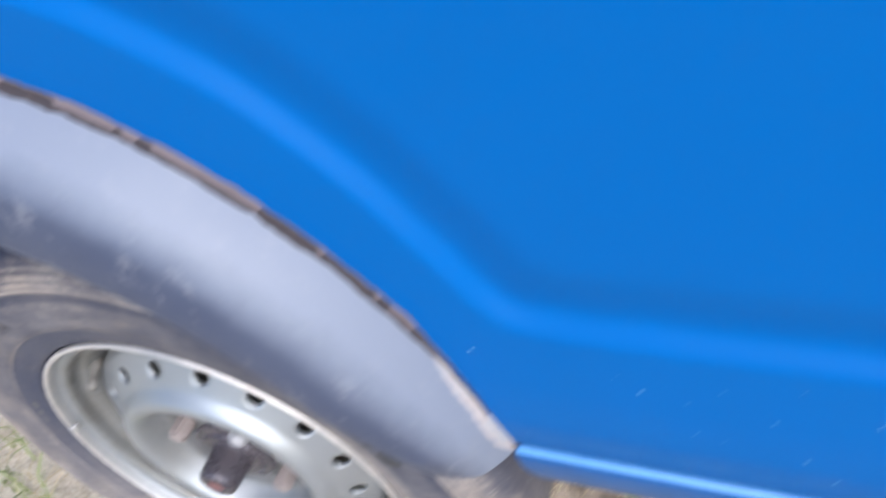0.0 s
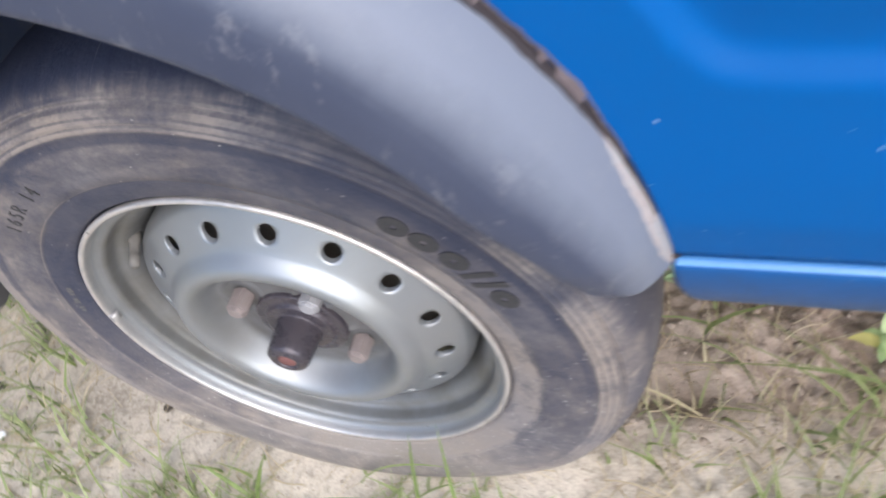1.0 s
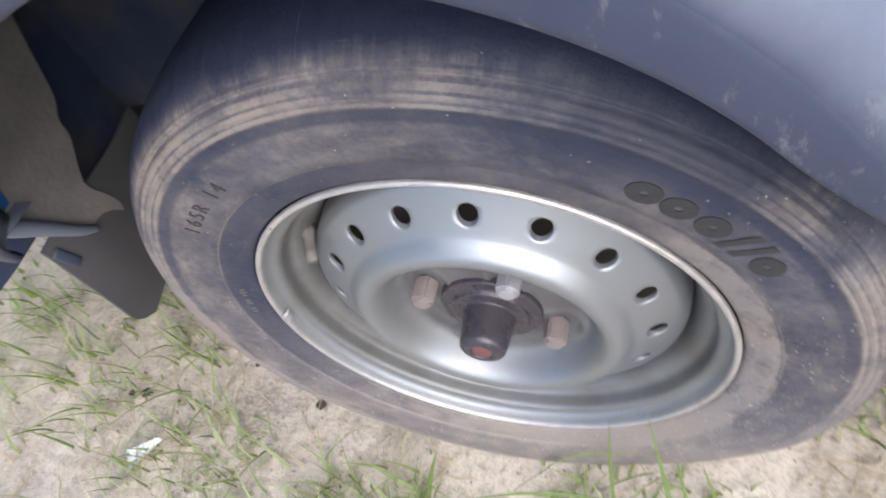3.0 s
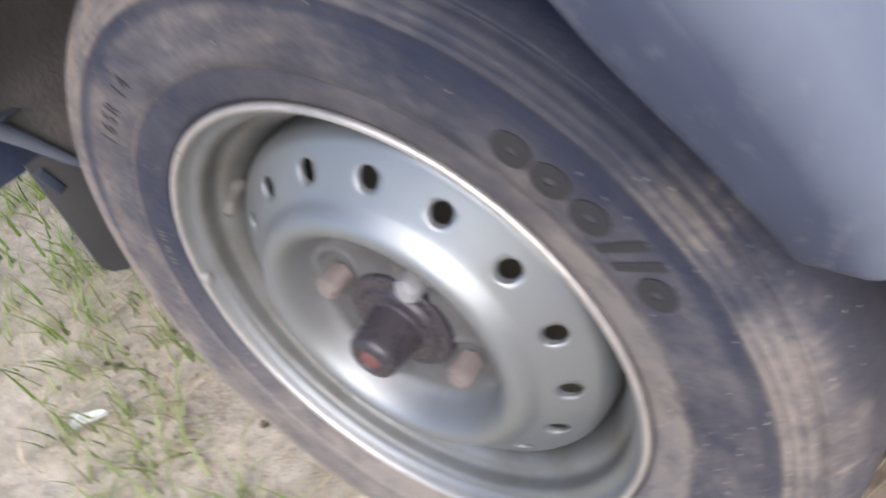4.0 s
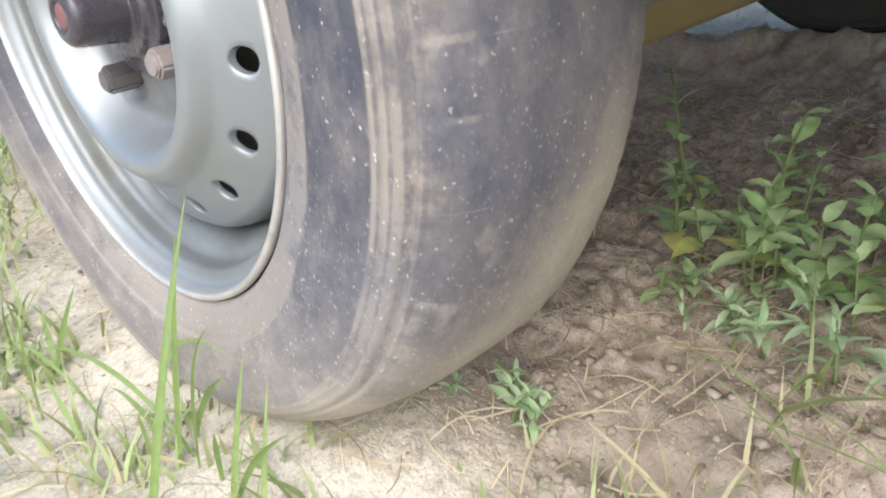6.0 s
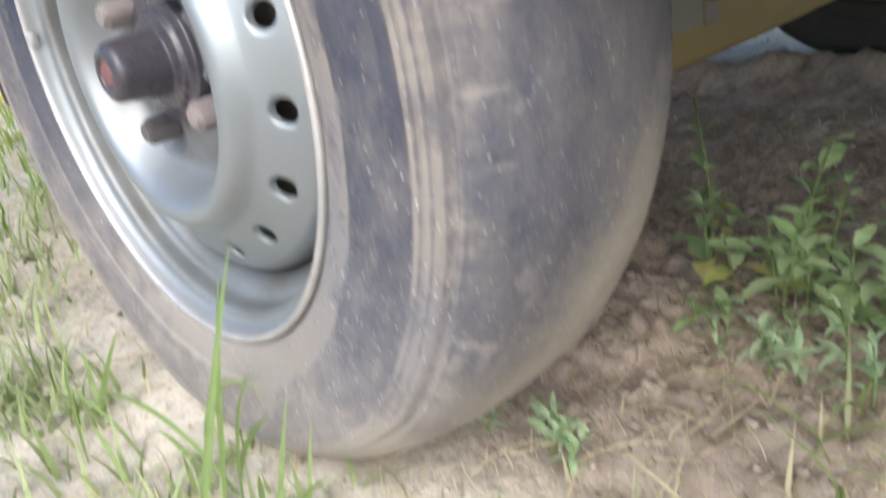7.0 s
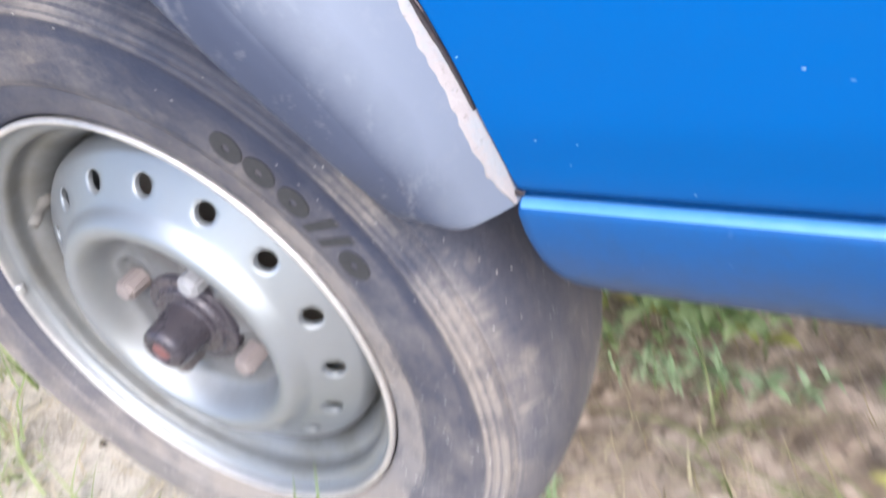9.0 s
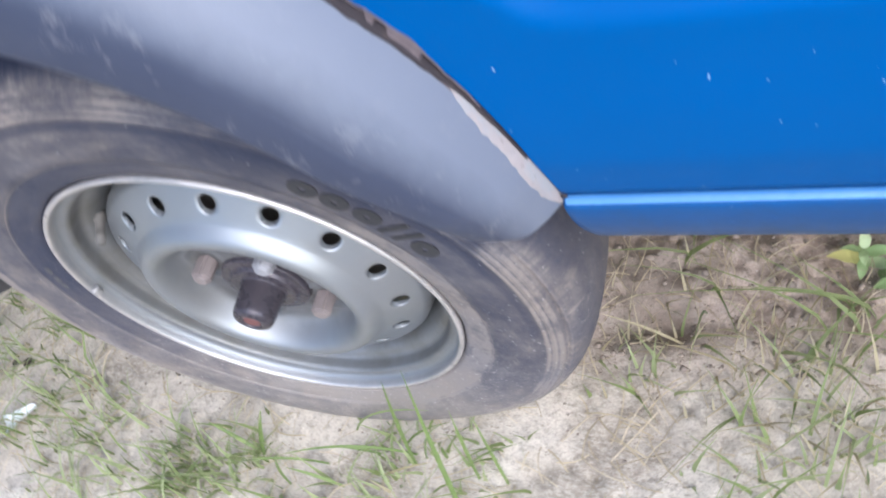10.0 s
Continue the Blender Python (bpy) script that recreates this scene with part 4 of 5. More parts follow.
SUB = 8  # steps round a sector
R_IN, R_OUT = 0.1190, 0.1470
for rs in (list(np.linspace(0.030, 0.0725, 26)) + list(np.linspace(0.0745, R_IN, 34)), list(np.linspace(R_OUT, 0.1582, 12))):
    rings = [[disc_vert(r, radians(PHASE) + 2 * math.pi * (j - SUB / 2) / (HOLES * SUB)) for j in range(HOLES * SUB)] for r in rs]
    for a, b in zip(rings, rings[1:]):
        for j in range(HOLES * SUB):
            k = (j + 1) % (HOLES * SUB)
            bm.faces.new((a[j], a[k], b[k], b[j]))
for h in range(HOLES):
    mid = radians(PHASE) + 2 * math.pi * h / HOLES
    w = math.pi / HOLES
    border = [(R_IN, mid - w + 2 * w * i / SUB) for i in range(SUB)] + [(R_IN + (R_OUT - R_IN) * i / 6, mid + w) for i in range(6)]
    border += [(R_OUT, mid + w - 2 * w * i / SUB) for i in range(SUB)] + [(R_OUT - (R_OUT - R_IN) * i / 6, mid - w) for i in range(6)]
    loops = []
    for s in (0.0, 0.45, 0.8, 1.0):
        loop = []
        for r, a in border:
            u, v = (a - mid) * RING_R, r - RING_R
            n = math.hypot(u, v)
            hu, hv = u / n * HOLE_R, v / n * HOLE_R
            uu, vv = u + (hu - u) * s, v + (hv - v) * s
            loop.append((RING_R + vv, mid + uu / RING_R))
        loops.append([disc_vert(r, a) for r, a in loop])
        edge = loop
    loops.append([disc_vert(r, a, 0.0008) for r, a in [(RING_R + (r - RING_R) * 0.94, mid + (a - mid) * 0.94) for r, a in edge]])
    loops.append([disc_vert(r, a, 0.0050) for r, a in [(RING_R + (r - RING_R) * 0.93, mid + (a - mid) * 0.93) for r, a in edge]])
    for p, q in zip(loops, loops[1:]):
        for i in range(len(p)):
            k = (i + 1) % len(p)
            bm.faces.new((p[i], p[k], q[k], q[i]))
bmesh.ops.remove_doubles(bm, verts=bm.verts, dist=0.00005)
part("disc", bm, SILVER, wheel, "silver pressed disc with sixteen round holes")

# dark brake drum behind the holes
v, f = revolve([(0.070, 0.001), (0.070, 0.10), (0.075, 0.118), (0.13, 0.118), (0.13, 0.02)], 64)
obj("brake_drum", v, f, UNDER, wheel, "dark rusty brake drum")
# hub: collar, grease cap, red plug
v, f = revolve([tuple(q) for q in smooth_line([(0.030, 0.044), (0.0220, 0.0435), (0.0195, 0.0420), (0.0190, 0.0345), (0.0165, 0.0325), (0.0152, 0.0310), (0.0147, 0.0232), (0.0120, 0.0218), (0.0020, 0.0208), (-0.0100, 0.0200), (-0.0160, 0.0190), (-0.0190, 0.0165), (-0.0205, 0.0125), (-0.0200, 0.0100), (-0.0185, 0.0085), (-0.0180, 0.0005)], 3)], 64)
obj("hub_cap", v, f, HUB, wheel, "greasy dark brown hub and grease cap")
v, f = revolve([(-0.0178, 0.0086), (-0.0192, 0.0080), (-0.0197, 0.0060), (-0.0198, 0.0005)], 32)
obj("hub_plug", v, f, RED, wheel, "worn red centre plug")
# wheel nuts
bm = bmesh.new()
bmesh.ops.create_cone(bm, segments=6, radius1=0.0108, radius2=0.0104, depth=0.0225, cap_ends=True)
bmesh.ops.bevel(bm, geom=list(bm.edges), offset=0.0018, segments=2, affect="EDGES")
res = bmesh.ops.create_cone(bm, segments=20, radius1=0.0068, radius2=0.0064, depth=0.002, cap_ends=True)
bmesh.ops.translate(bm, vec=(0, 0, 0.0118), verts=res["verts"])
bmesh.ops.rotate(bm, cent=(0, 0, 0), matrix=Matrix.Rotation(radians(90), 3, "X"), verts=bm.verts)
nut_meshes = {}
for k, (spin, material, label) in enumerate(((12, PALE_NUT, "pale zinc wheel nut"), (40, RUSTY_NUT, "rust-stained wheel nut"), (5, GREASY_NUT, "greasy dark wheel nut"), (25, RUSTY_NUT, "rust-stained wheel nut"))):
    a = radians(NUT_TURN - 90 * k)
    if material not in nut_meshes:
        nut = part("wheel_nut", bm.copy(), material, wheel, label, smooth=False)
        nut_meshes[material] = nut.data
    else:
        nut = new("wheel_nut", nut_meshes[material])
        nut.parent = wheel
        tagged(nut, label)
    nut.matrix_basis = pose(NUT_R * math.cos(a), 0.0182, WZ + NUT_R * math.sin(a)) @ pose(0, 0, 0, 0, spin, 0)
bm.free()
# valve and balance weights
base, tip = np.array((-0.1395, 0.046, 0.393)), np.array((-0.1250, 0.012, 0.3855))
v, f = sweep_tube([base, base + 0.35 * (tip - base), base + 0.40 * (tip - base), base + 0.72 * (tip - base), base + 0.75 * (tip - base), tip], [0.0066, 0.0056, 0.0044, 0.0043, 0.0049, 0.0042], 14)
obj("valve", v, f, VALVE, wheel, "grey rubber valve with cap")
for a0, a1 in ((174.0, 176.6),):
    verts = []
    pts = [(-0.0030, 0.1905), (-0.0040, 0.1875), (-0.0010, 0.1850), (0.0040, 0.1845), (0.0060, 0.1870), (0.0015, 0.1885)]
    for a in np.radians(np.linspace(a0, a1, 8)):
        for y, r in pts:
            verts.append((r * math.cos(a), y, WZ + r * math.sin(a)))
    faces = grid_faces(8, len(pts), close_cols=True) + [tuple(range(6))[::-1], tuple(42 + j for j in range(6))]
    obj("balance_weight", verts, faces, LEAD, wheel, "small pale clipped balance weight")


# raised sidewall figures, bent to the tyre
def on_sidewall(name, bm_or_mesh, centre_deg, radius, material, label=""):
    """Bends a flat mesh (x along the ring, y outwards) onto the sidewall."""
    for vert in bm_or_mesh.verts:
        a = radians(centre_deg) - vert.co.x / radius
        r = radius + vert.co.y
        y = float(np.interp(r, [q[1] for q in half[:20]], [q[0] for q in half[:20]]))
        vert.co = (r * math.cos(a), y - 0.0002 - vert.co.z, WZ + r * math.sin(a))
    return part(name, bm_or_mesh, material, wheel, label, smooth=False)


def ring_bar(inner, outer, squash=1.0, slot=0.0):
    """A flat ring or block, 0.6 mm thick."""
    bm = bmesh.new()
    n = 24
    rows = []
    for r, z in ((inner, 0.0), (inner, 0.0007), (outer, 0.0007), (outer, 0.0)):
        rows.append([bm.verts.new((r * math.cos(2 * math.pi * i / n) * squash, r * math.sin(2 * math.pi * i / n), z)) for i in range(n)])
    for p, q in zip(rows, rows[1:]):
        for i in range(n):
            bm.faces.new((p[i], p[(i + 1) % n], q[(i + 1) % n], q[i]))
    return bm


def block_bar(w, h, shear=0.25):
    bm = bmesh.new()
    bmesh.ops.create_grid(bm, x_segments=4, y_segments=6, size=0.5)
    for vert in bm.verts:
        vert.co = (vert.co.x * w + vert.co.y * h * shear, vert.co.y * h, 0.0007)
    return bm


# maker's mark as plain shapes: rings and slanted bars
LR = 0.2425
for deg, kind in ((50.3, "ring"), (45.0, "ring"), (39.2, "ring"), (34.7, "bar"), (31.8, "bar"), (27.6, "ring")):
    if kind == "ring":
        on_sidewall("mark_ring", ring_bar(0.0024, 0.0102, 1.05), deg, LR, TEXT, "dark ring-shaped mark")
    else:
        on_sidewall("mark_bar", block_bar(0.0058, 0.026, 0.3), deg, LR + 0.002, TEXT, "dark slanted bar mark")


def sidewall_text(body, centre_deg, radius, size):
    """Each figure is a mesh of its own, laid along the ring."""
    width = size * 0.75
    for i, ch in enumerate(body):
        if ch == " ":
            continue
        cu = bpy.data.curves.new("figure", "FONT")
        cu.body, cu.size, cu.extrude, cu.align_x, cu.align_y = ch, size, 0.0004, "CENTER", "CENTER"
        tmp = bpy.data.objects.new("figure_source", cu)
        me = tmp.to_mesh()
        bm = bmesh.new()
        bm.from_mesh(me)
        tmp.to_mesh_clear()
        bpy.data.objects.remove(tmp)
        bpy.data.curves.remove(cu)
        for vert in bm.verts:
            vert.co.x += (i - (len(body) - 1) / 2) * width
        on_sidewall("figure", bm, centre_deg, radius, TEXT, "dark moulded figure")


for i in range(9):
    if i not in (2, 5):
        on_sidewall("writing_bar", block_bar(0.0022, 0.0042 + 0.0012 * (i % 2), 0.0), 171.0 - 1.25 * i, 0.2105, VALVE, "small unreadable moulded writing")
sidewall_text("165R 14", 129.5, 0.2420, 0.0165)

# the wheel on the far side of the same axle, its shade in the rubber's colour
far_wheel = new("wheel")
far_wheel.parent = car
tagged(far_wheel, "tyre on the far end of the axle, coloured dark for shade")
for source in (tyre, bpy.data.objects["rim"], bpy.data.objects["brake_drum"]):
    twin = new(source.name.split(".")[0], source.data)
    twin.parent = far_wheel
    if source is tyre:
        twin.data = source.data.copy()
        twin.data.materials[0] = SHADED_RUBBER
far_wheel.matrix_basis = pose(0, 1.48, 0, 0, 0, 0) @ Matrix.Diagonal((1, -1, 1, 1))

# ---- things on the ground ----
rng = random.Random(7)


def blade(verts, faces, root, height, lean, turn, width, bend=0.6, curl=0.0, crease=0.25):
    """A folded grass blade of five joints, tapering to a point."""
    base = len(verts)
    n = 6
    for i in range(n):
        t = i / (n - 1)
        out = lean * height * (t ** (1 + bend))
        up = height * (t - 0.35 * lean * t * t)
        w = width * (1 - t**1.6) * (0.75 + 0.5 * math.sin(math.pi * min(1, t * 1.4 + 0.2)))
        a = turn + curl * t
        cx, cy = root[0] + out * math.cos(turn), root[1] + out * math.sin(turn)
        sx, sy = -math.sin(a), math.cos(a)
        for s, fold in ((-1, 0), (0, -crease), (1, 0)):
            verts.append((cx + s * sx * w / 2 + fold * w * math.cos(turn), cy + s * sy * w / 2 + fold * w * math.sin(turn), root[2] + up))
    for i in range(n - 1):
        for j in (0, 1):
            a = base + i * 3 + j
            faces.append((a, a + 1, a + 4, a + 3))


def ground_at(x, y):
    return ground_height(x, y) - 0.002


BLADES = []
for i in range(14):
    verts, faces = [], []
    blade(verts, faces, (0, 0, 0), 1.0, (0.12, 0.3, 0.5, 0.7, 0.95, 1.2, 1.5)[i % 7], 0.0, 1.0, 0.35 + 0.08 * i % 0.7, 0.0, 0.0)
    me = bpy.data.meshes.new("blade")
    # width is set apart from height, so a blade's mesh is squeezed about its middle line
    me.from_pydata([(x, y, z) for x, y, z in verts], [], faces)
    me.polygons.foreach_set("use_smooth", [True] * len(me.polygons))
    BLADES.append(me)
DRY_BLADES = [me.copy() for me in BLADES]
for me in BLADES:
    me.materials.append(BLADE)
for me in DRY_BLADES:
    me.materials.append(DRY_BLADE)


def grass_tuft(x, y, count, height, width=0.0040, stiff=None, dry=False, label="thin tuft of green grass on sand", turn=None, radius=0.02):
    tuft = thing("grass_tuft", label, "grass", group="tufts of grass round the wheel", at=(x, y, ground_at(x, y)))
    for _ in range(count):
        dx, dy = rng.gauss(0, radius), rng.gauss(0, radius)
        h = height * (1.0 if count == 1 else rng.uniform(0.4, 1.1))
        a = rng.uniform(0, 360) if turn is None else math.degrees(turn) + rng.uniform(-8, 8)
        k = rng.randrange(14) if stiff is None else stiff
        ob = new("blade", (DRY_BLADES if dry else BLADES)[k])
        ob.parent = tuft
        dz = ground_at(x + dx, y + dy) - ground_at(x, y)
        ob.matrix_basis = pose(dx, dy, dz, 0, 0, a) @ Matrix.Diagonal((h, width * rng.uniform(0.6, 1.15), h, 1))
    return tuft


for x, y, count, h in ((0.020, -0.020, 9, 0.075), (0.125, -0.005, 9, 0.06), (0.165, -0.03, 8, 0.07), (-0.170, -0.055, 26, 0.060), (-0.56, -0.02, 18, 0.08), (-0.60, 0.12, 18, 0.10), (-0.54, 0.09, 14, 0.11), (-0.88, 0.18, 22, 0.12), (-0.76, 0.10, 14, 0.10), (-0.44, -0.06, 16, 0.06), (-0.28, -0.10, 16, 0.06), (0.02, -0.085, 20, 0.065), (0.22, -0.09, 9, 0.06), (0.31, 0.085, 12, 0.045), (0.46, 0.10, 6, 0.08), (0.52, 0.03, 6, 0.09), (0.58, 0.11, 12, 0.10), (0.44, -0.03, 8, 0.07), (-0.70, -0.03, 14, 0.08), (-0.36, 0.10, 7, 0.05), (-0.65, 0.20, 16, 0.12), (-0.80, 0.28, 18, 0.12), (-0.46, 0.16, 8, 0.09), (-0.12, -0.12, 14, 0.09), (0.10, -0.13, 12, 0.09), (0.33, -0.10, 12, 0.08), (-0.05, -0.16, 10, 0.10), (-0.27, -0.05, 12, 0.10), (-0.275, -0.10, 16, 0.12), (-0.19, -0.105, 12, 0.09), (-0.36, -0.12, 16, 0.11), (-0.42, -0.16, 14, 0.12), (-0.50, -0.10, 16, 0.11), (-0.60, -0.08, 18, 0.11), (-0.70, 0.02, 18, 0.11), (-0.82, 0.06, 18, 0.12), (-0.92, 0.14, 18, 0.12), (-0.72, 0.16, 16, 0.12), (-0.30, -0.16, 12, 0.10)):
    grass_tuft(x, y, count, h)
# long blades bent low over the sand
for x, y, count, h, k in ((-0.50, 0.03, 3, 0.13, 6), (-0.56, 0.05, 3, 0.15, 5), (-0.45, 0.00, 3, 0.11, 13), (-0.62, 0.13, 4, 0.14, 6), (-0.70, 0.05, 3, 0.15, 12), (-0.38, -0.05, 3, 0.10, 6), (-0.20, -0.07, 4, 0.12, 3), (-0.30, -0.05, 4, 0.11, 4), (-0.41, -0.02, 4, 0.12, 2), (-0.05, -0.09, 4, 0.12, 2), (0.05, -0.10, 3, 0.11, 4), (0.36, 0.13, 3, 0.12, 5), (0.37, 0.17, 3, 0.14, 4), (0.345, 0.29, 4, 0.12, 5), (0.41, 0.04, 4, 0.12, 4), (0.48, 0.01, 4, 0.13, 4), (0.50, 0.10, 4, 0.13, 3), (0.53, 0.16, 4, 0.12, 5), (0.29, 0.08, 2, 0.07, 4)):
    grass_tuft(x, y, count, h, 0.0042, k, label="long bent grass blades on sandy soil", radius=0.015)
# single strong blades beside the tyre, each bowed from its root to its tip
def bowed_blade(root, tip, width, bow, dry=False):
    """A folded blade along a bowed line; bow lifts its middle."""
    a, c = Vector(root), Vector(tip)
    a.z = ground_at(a.x, a.y)
    b = (a + c) / 2 + Vector((0, 0, bow)) + 0.12 * Vector((a.x - c.x, a.y - c.y, 0))
    tuft = thing("grass_tuft", "dry bent blade of grass on sand" if dry else "single broad blade of grass beside the tyre", "grass", group="tufts of grass round the wheel", at=a)
    b, c = b - a, c - a
    verts, faces, n = [], [], 12
    for i in range(n):
        t = i / (n - 1)
        at = 2 * t * (1 - t) * b + t * t * c
        along = (2 * (1 - 2 * t) * b + 2 * t * c).normalized()
        across = along.cross(Vector((0.62, -0.62, 0.48))).normalized()
        fold = along.cross(across)
        w = width * (0.55 + 0.9 * t if t < 0.5 else 1.0) * (1 - t**2.6) + 0.0002
        for k, f in ((-1, 0), (0, 0.30), (1, 0)):
            verts.append(at + across * (k * w * 0.48) + fold * (f * w))
        if i:
            o = 3 * i
            faces += [(o - 3, o - 2, o + 1, o), (o - 2, o - 1, o + 2, o + 1)]
    obj("blade", verts, faces, DRY_BLADE if dry else BROAD_BLADE, tuft)


for root, tip, width, bow in (
    ((0.141, -0.118, 0), (0.118, -0.023, 0.2166), 0.0064, 0.0),
    ((0.070, -0.044, 0), (0.150, -0.045, 0.150), 0.0030, 0.04),
    ((0.060, -0.040, 0), (-0.100, -0.075, 0.055), 0.0046, 0.06),
    ((-0.034, -0.084, 0), (-0.100, -0.080, 0.030), 0.0055, 0.02),
    ((0.041, -0.030, 0), (0.120, -0.030, 0.098), 0.0055, 0.01),
    ((0.120, -0.046, 0), (0.210, -0.046, 0.108), 0.0048, 0.01),
    ((-0.030, -0.020, 0), (0.100, -0.018, 0.098), 0.0042, 0.05),
    ((0.096, -0.041, 0), (0.104, -0.041, 0.052), 0.0050, 0.01),
    ((0.011, -0.043, 0), (-0.060, -0.046, 0.018), 0.0050, 0.02),
    ((-0.110, -0.090, 0), (-0.060, -0.088, 0.110), 0.0042, 0.02),
    ((0.035, -0.060, 0), (0.052, -0.066, 0.060), 0.0045, 0.01),
    ((-0.060, -0.060, 0), (-0.150, -0.085, 0.050), 0.0042, 0.03),
    ((0.058, -0.052, 0), (0.080, -0.020, 0.180), 0.0052, 0.0),
    ((0.138, -0.060, 0), (0.128, -0.020, 0.110), 0.0048, 0.0),
    ((0.170, -0.060, 0), (0.150, -0.020, 0.100), 0.0046, 0.0),
    ((-0.160, -0.060, 0), (-0.120, -0.030, 0.085), 0.0070, 0.0),
    ((-0.165, -0.055, 0), (-0.235, -0.035, 0.030), 0.0070, 0.01),
):
    bowed_blade(root, tip, width, bow)
for root, tip in (((0.353, 0.121, 0), (0.378, 0.115, 0.070)), ((0.345, 0.128, 0), (0.250, 0.150, 0.012)), ((0.010, -0.070, 0), (0.085, -0.050, 0.020)), ((0.380, 0.150, 0), (0.420, 0.100, 0.060))):
    bowed_blade(root, tip, 0.0042, 0.012, dry=True)
# dry tufts
for x, y, count, h in ((0.40, 0.10, 14, 0.10), (0.53, 0.06, 16, 0.10), (0.45, 0.20, 12, 0.08), (-0.50, 0.02, 8, 0.07), (0.30, 0.16, 8, 0.06), (-0.66, 0.06, 8, 0.08), (0.0, -0.10, 6, 0.08)):
    grass_tuft(x, y, count, h, 0.0028, dry=True, label="bleached dry grass tuft on soil", radius=0.03)


# thicker clumps: pale green ones on the sand, mixed green and dry ones beside the soil
for x, y, count, h, w in ((-0.255, -0.105, 34, 0.055, 0.0048), (-0.22, -0.085, 20, 0.045, 0.0048), (-0.165, -0.06, 10, 0.060, 0.0045), (0.020, -0.040, 12, 0.060, 0.0050), (0.055, -0.030, 10, 0.055, 0.0050), (0.135, -0.055, 12, 0.050, 0.0045), (0.46, 0.06, 6, 0.085, 0.0042), (0.50, 0.00, 6, 0.085, 0.0045), (0.53, 0.05, 7, 0.09, 0.0042), (0.43, 0.01, 6, 0.07, 0.0042), (0.47, 0.12, 6, 0.08, 0.0042), (0.40, -0.03, 6, 0.06, 0.0042), (-0.56, -0.01, 16, 0.055, 0.0045), (-0.50, -0.045, 16, 0.05, 0.0045), (-0.40, -0.03, 10, 0.05, 0.0040), (-0.64, 0.03, 16, 0.06, 0.0045), (0.265, 0.075, 10, 0.040, 0.0040)):
    grass_tuft(x, y, count, h, w, label="leafy clump of pale green grass on sand", radius=0.024)
for x, y, count, h in ((0.44, 0.05, 10, 0.09), (0.48, 0.02, 12, 0.09), (0.51, 0.09, 10, 0.09), (0.42, 0.07, 6, 0.08), (0.30, 0.12, 6, 0.06), (0.27, 0.10, 6, 0.06), (0.36, 0.22, 8, 0.06), (-0.53, -0.03, 6, 0.06)):
    grass_tuft(x, y, count, h, 0.0030, dry=True, label="bleached dry grass tuft on soil", radius=0.028)
for x, y, h, a, k in ((0.50, 0.155, 0.16, 3.0, 5), (0.53, 0.17, 0.17, 3.4, 6), (0.52, 0.14, 0.15, 2.7, 5), (0.55, 0.16, 0.16, 3.2, 4), (0.36, 0.235, 0.15, 3.3, 6), (0.34, 0.225, 0.12, 0.2, 6)):
    grass_tuft(x, y, 1, h, 0.0062, k, label="broad bright green blades bent over the soil", turn=a, radius=0.006)


# broad-leaved weeds
def leaf_mesh(half_width, droop, material, wavy=0.02):
    verts, faces = [], []
    n = 9
    for i in range(n):
        t = i / (n - 1)
        w = half_width * math.sin(math.pi * t**0.80) ** 0.85 + 0.012
        z = 0.16 * math.sin(t * 2.4) - droop * t * t
        for s in (-1, -0.5, 0, 0.5, 1):
            verts.append((t, s * w * (1 if 0 < i < n - 1 else 0.25), z + 0.16 * abs(s) * w - (0.015 if s == 0 else 0) + wavy * math.sin(i * 2 + s)))
    for i in range(n - 1):
        for j in range(4):
            a = i * 5 + j
            faces.append((a, a + 1, a + 6, a + 5))
    me = bpy.data.meshes.new("leaf")
    me.from_pydata(verts, [], faces)
    me.polygons.foreach_set("use_smooth", [True] * len(me.polygons))
    me.materials.append(material)
    return me


BROAD = [leaf_mesh(w, d, LEAF, v) for w, d, v in ((0.21, 0.14, 0.02), (0.24, 0.26, 0.03), (0.19, 0.05, 0.015))]
YELLOWING = [leaf_mesh(0.22, 0.30, LEAF_YELLOW, 0.03)]
NARROW = [leaf_mesh(w, d, LEAF_PALE, 0.02) for w, d in ((0.125, 0.22), (0.105, 0.10), (0.14, 0.35))]


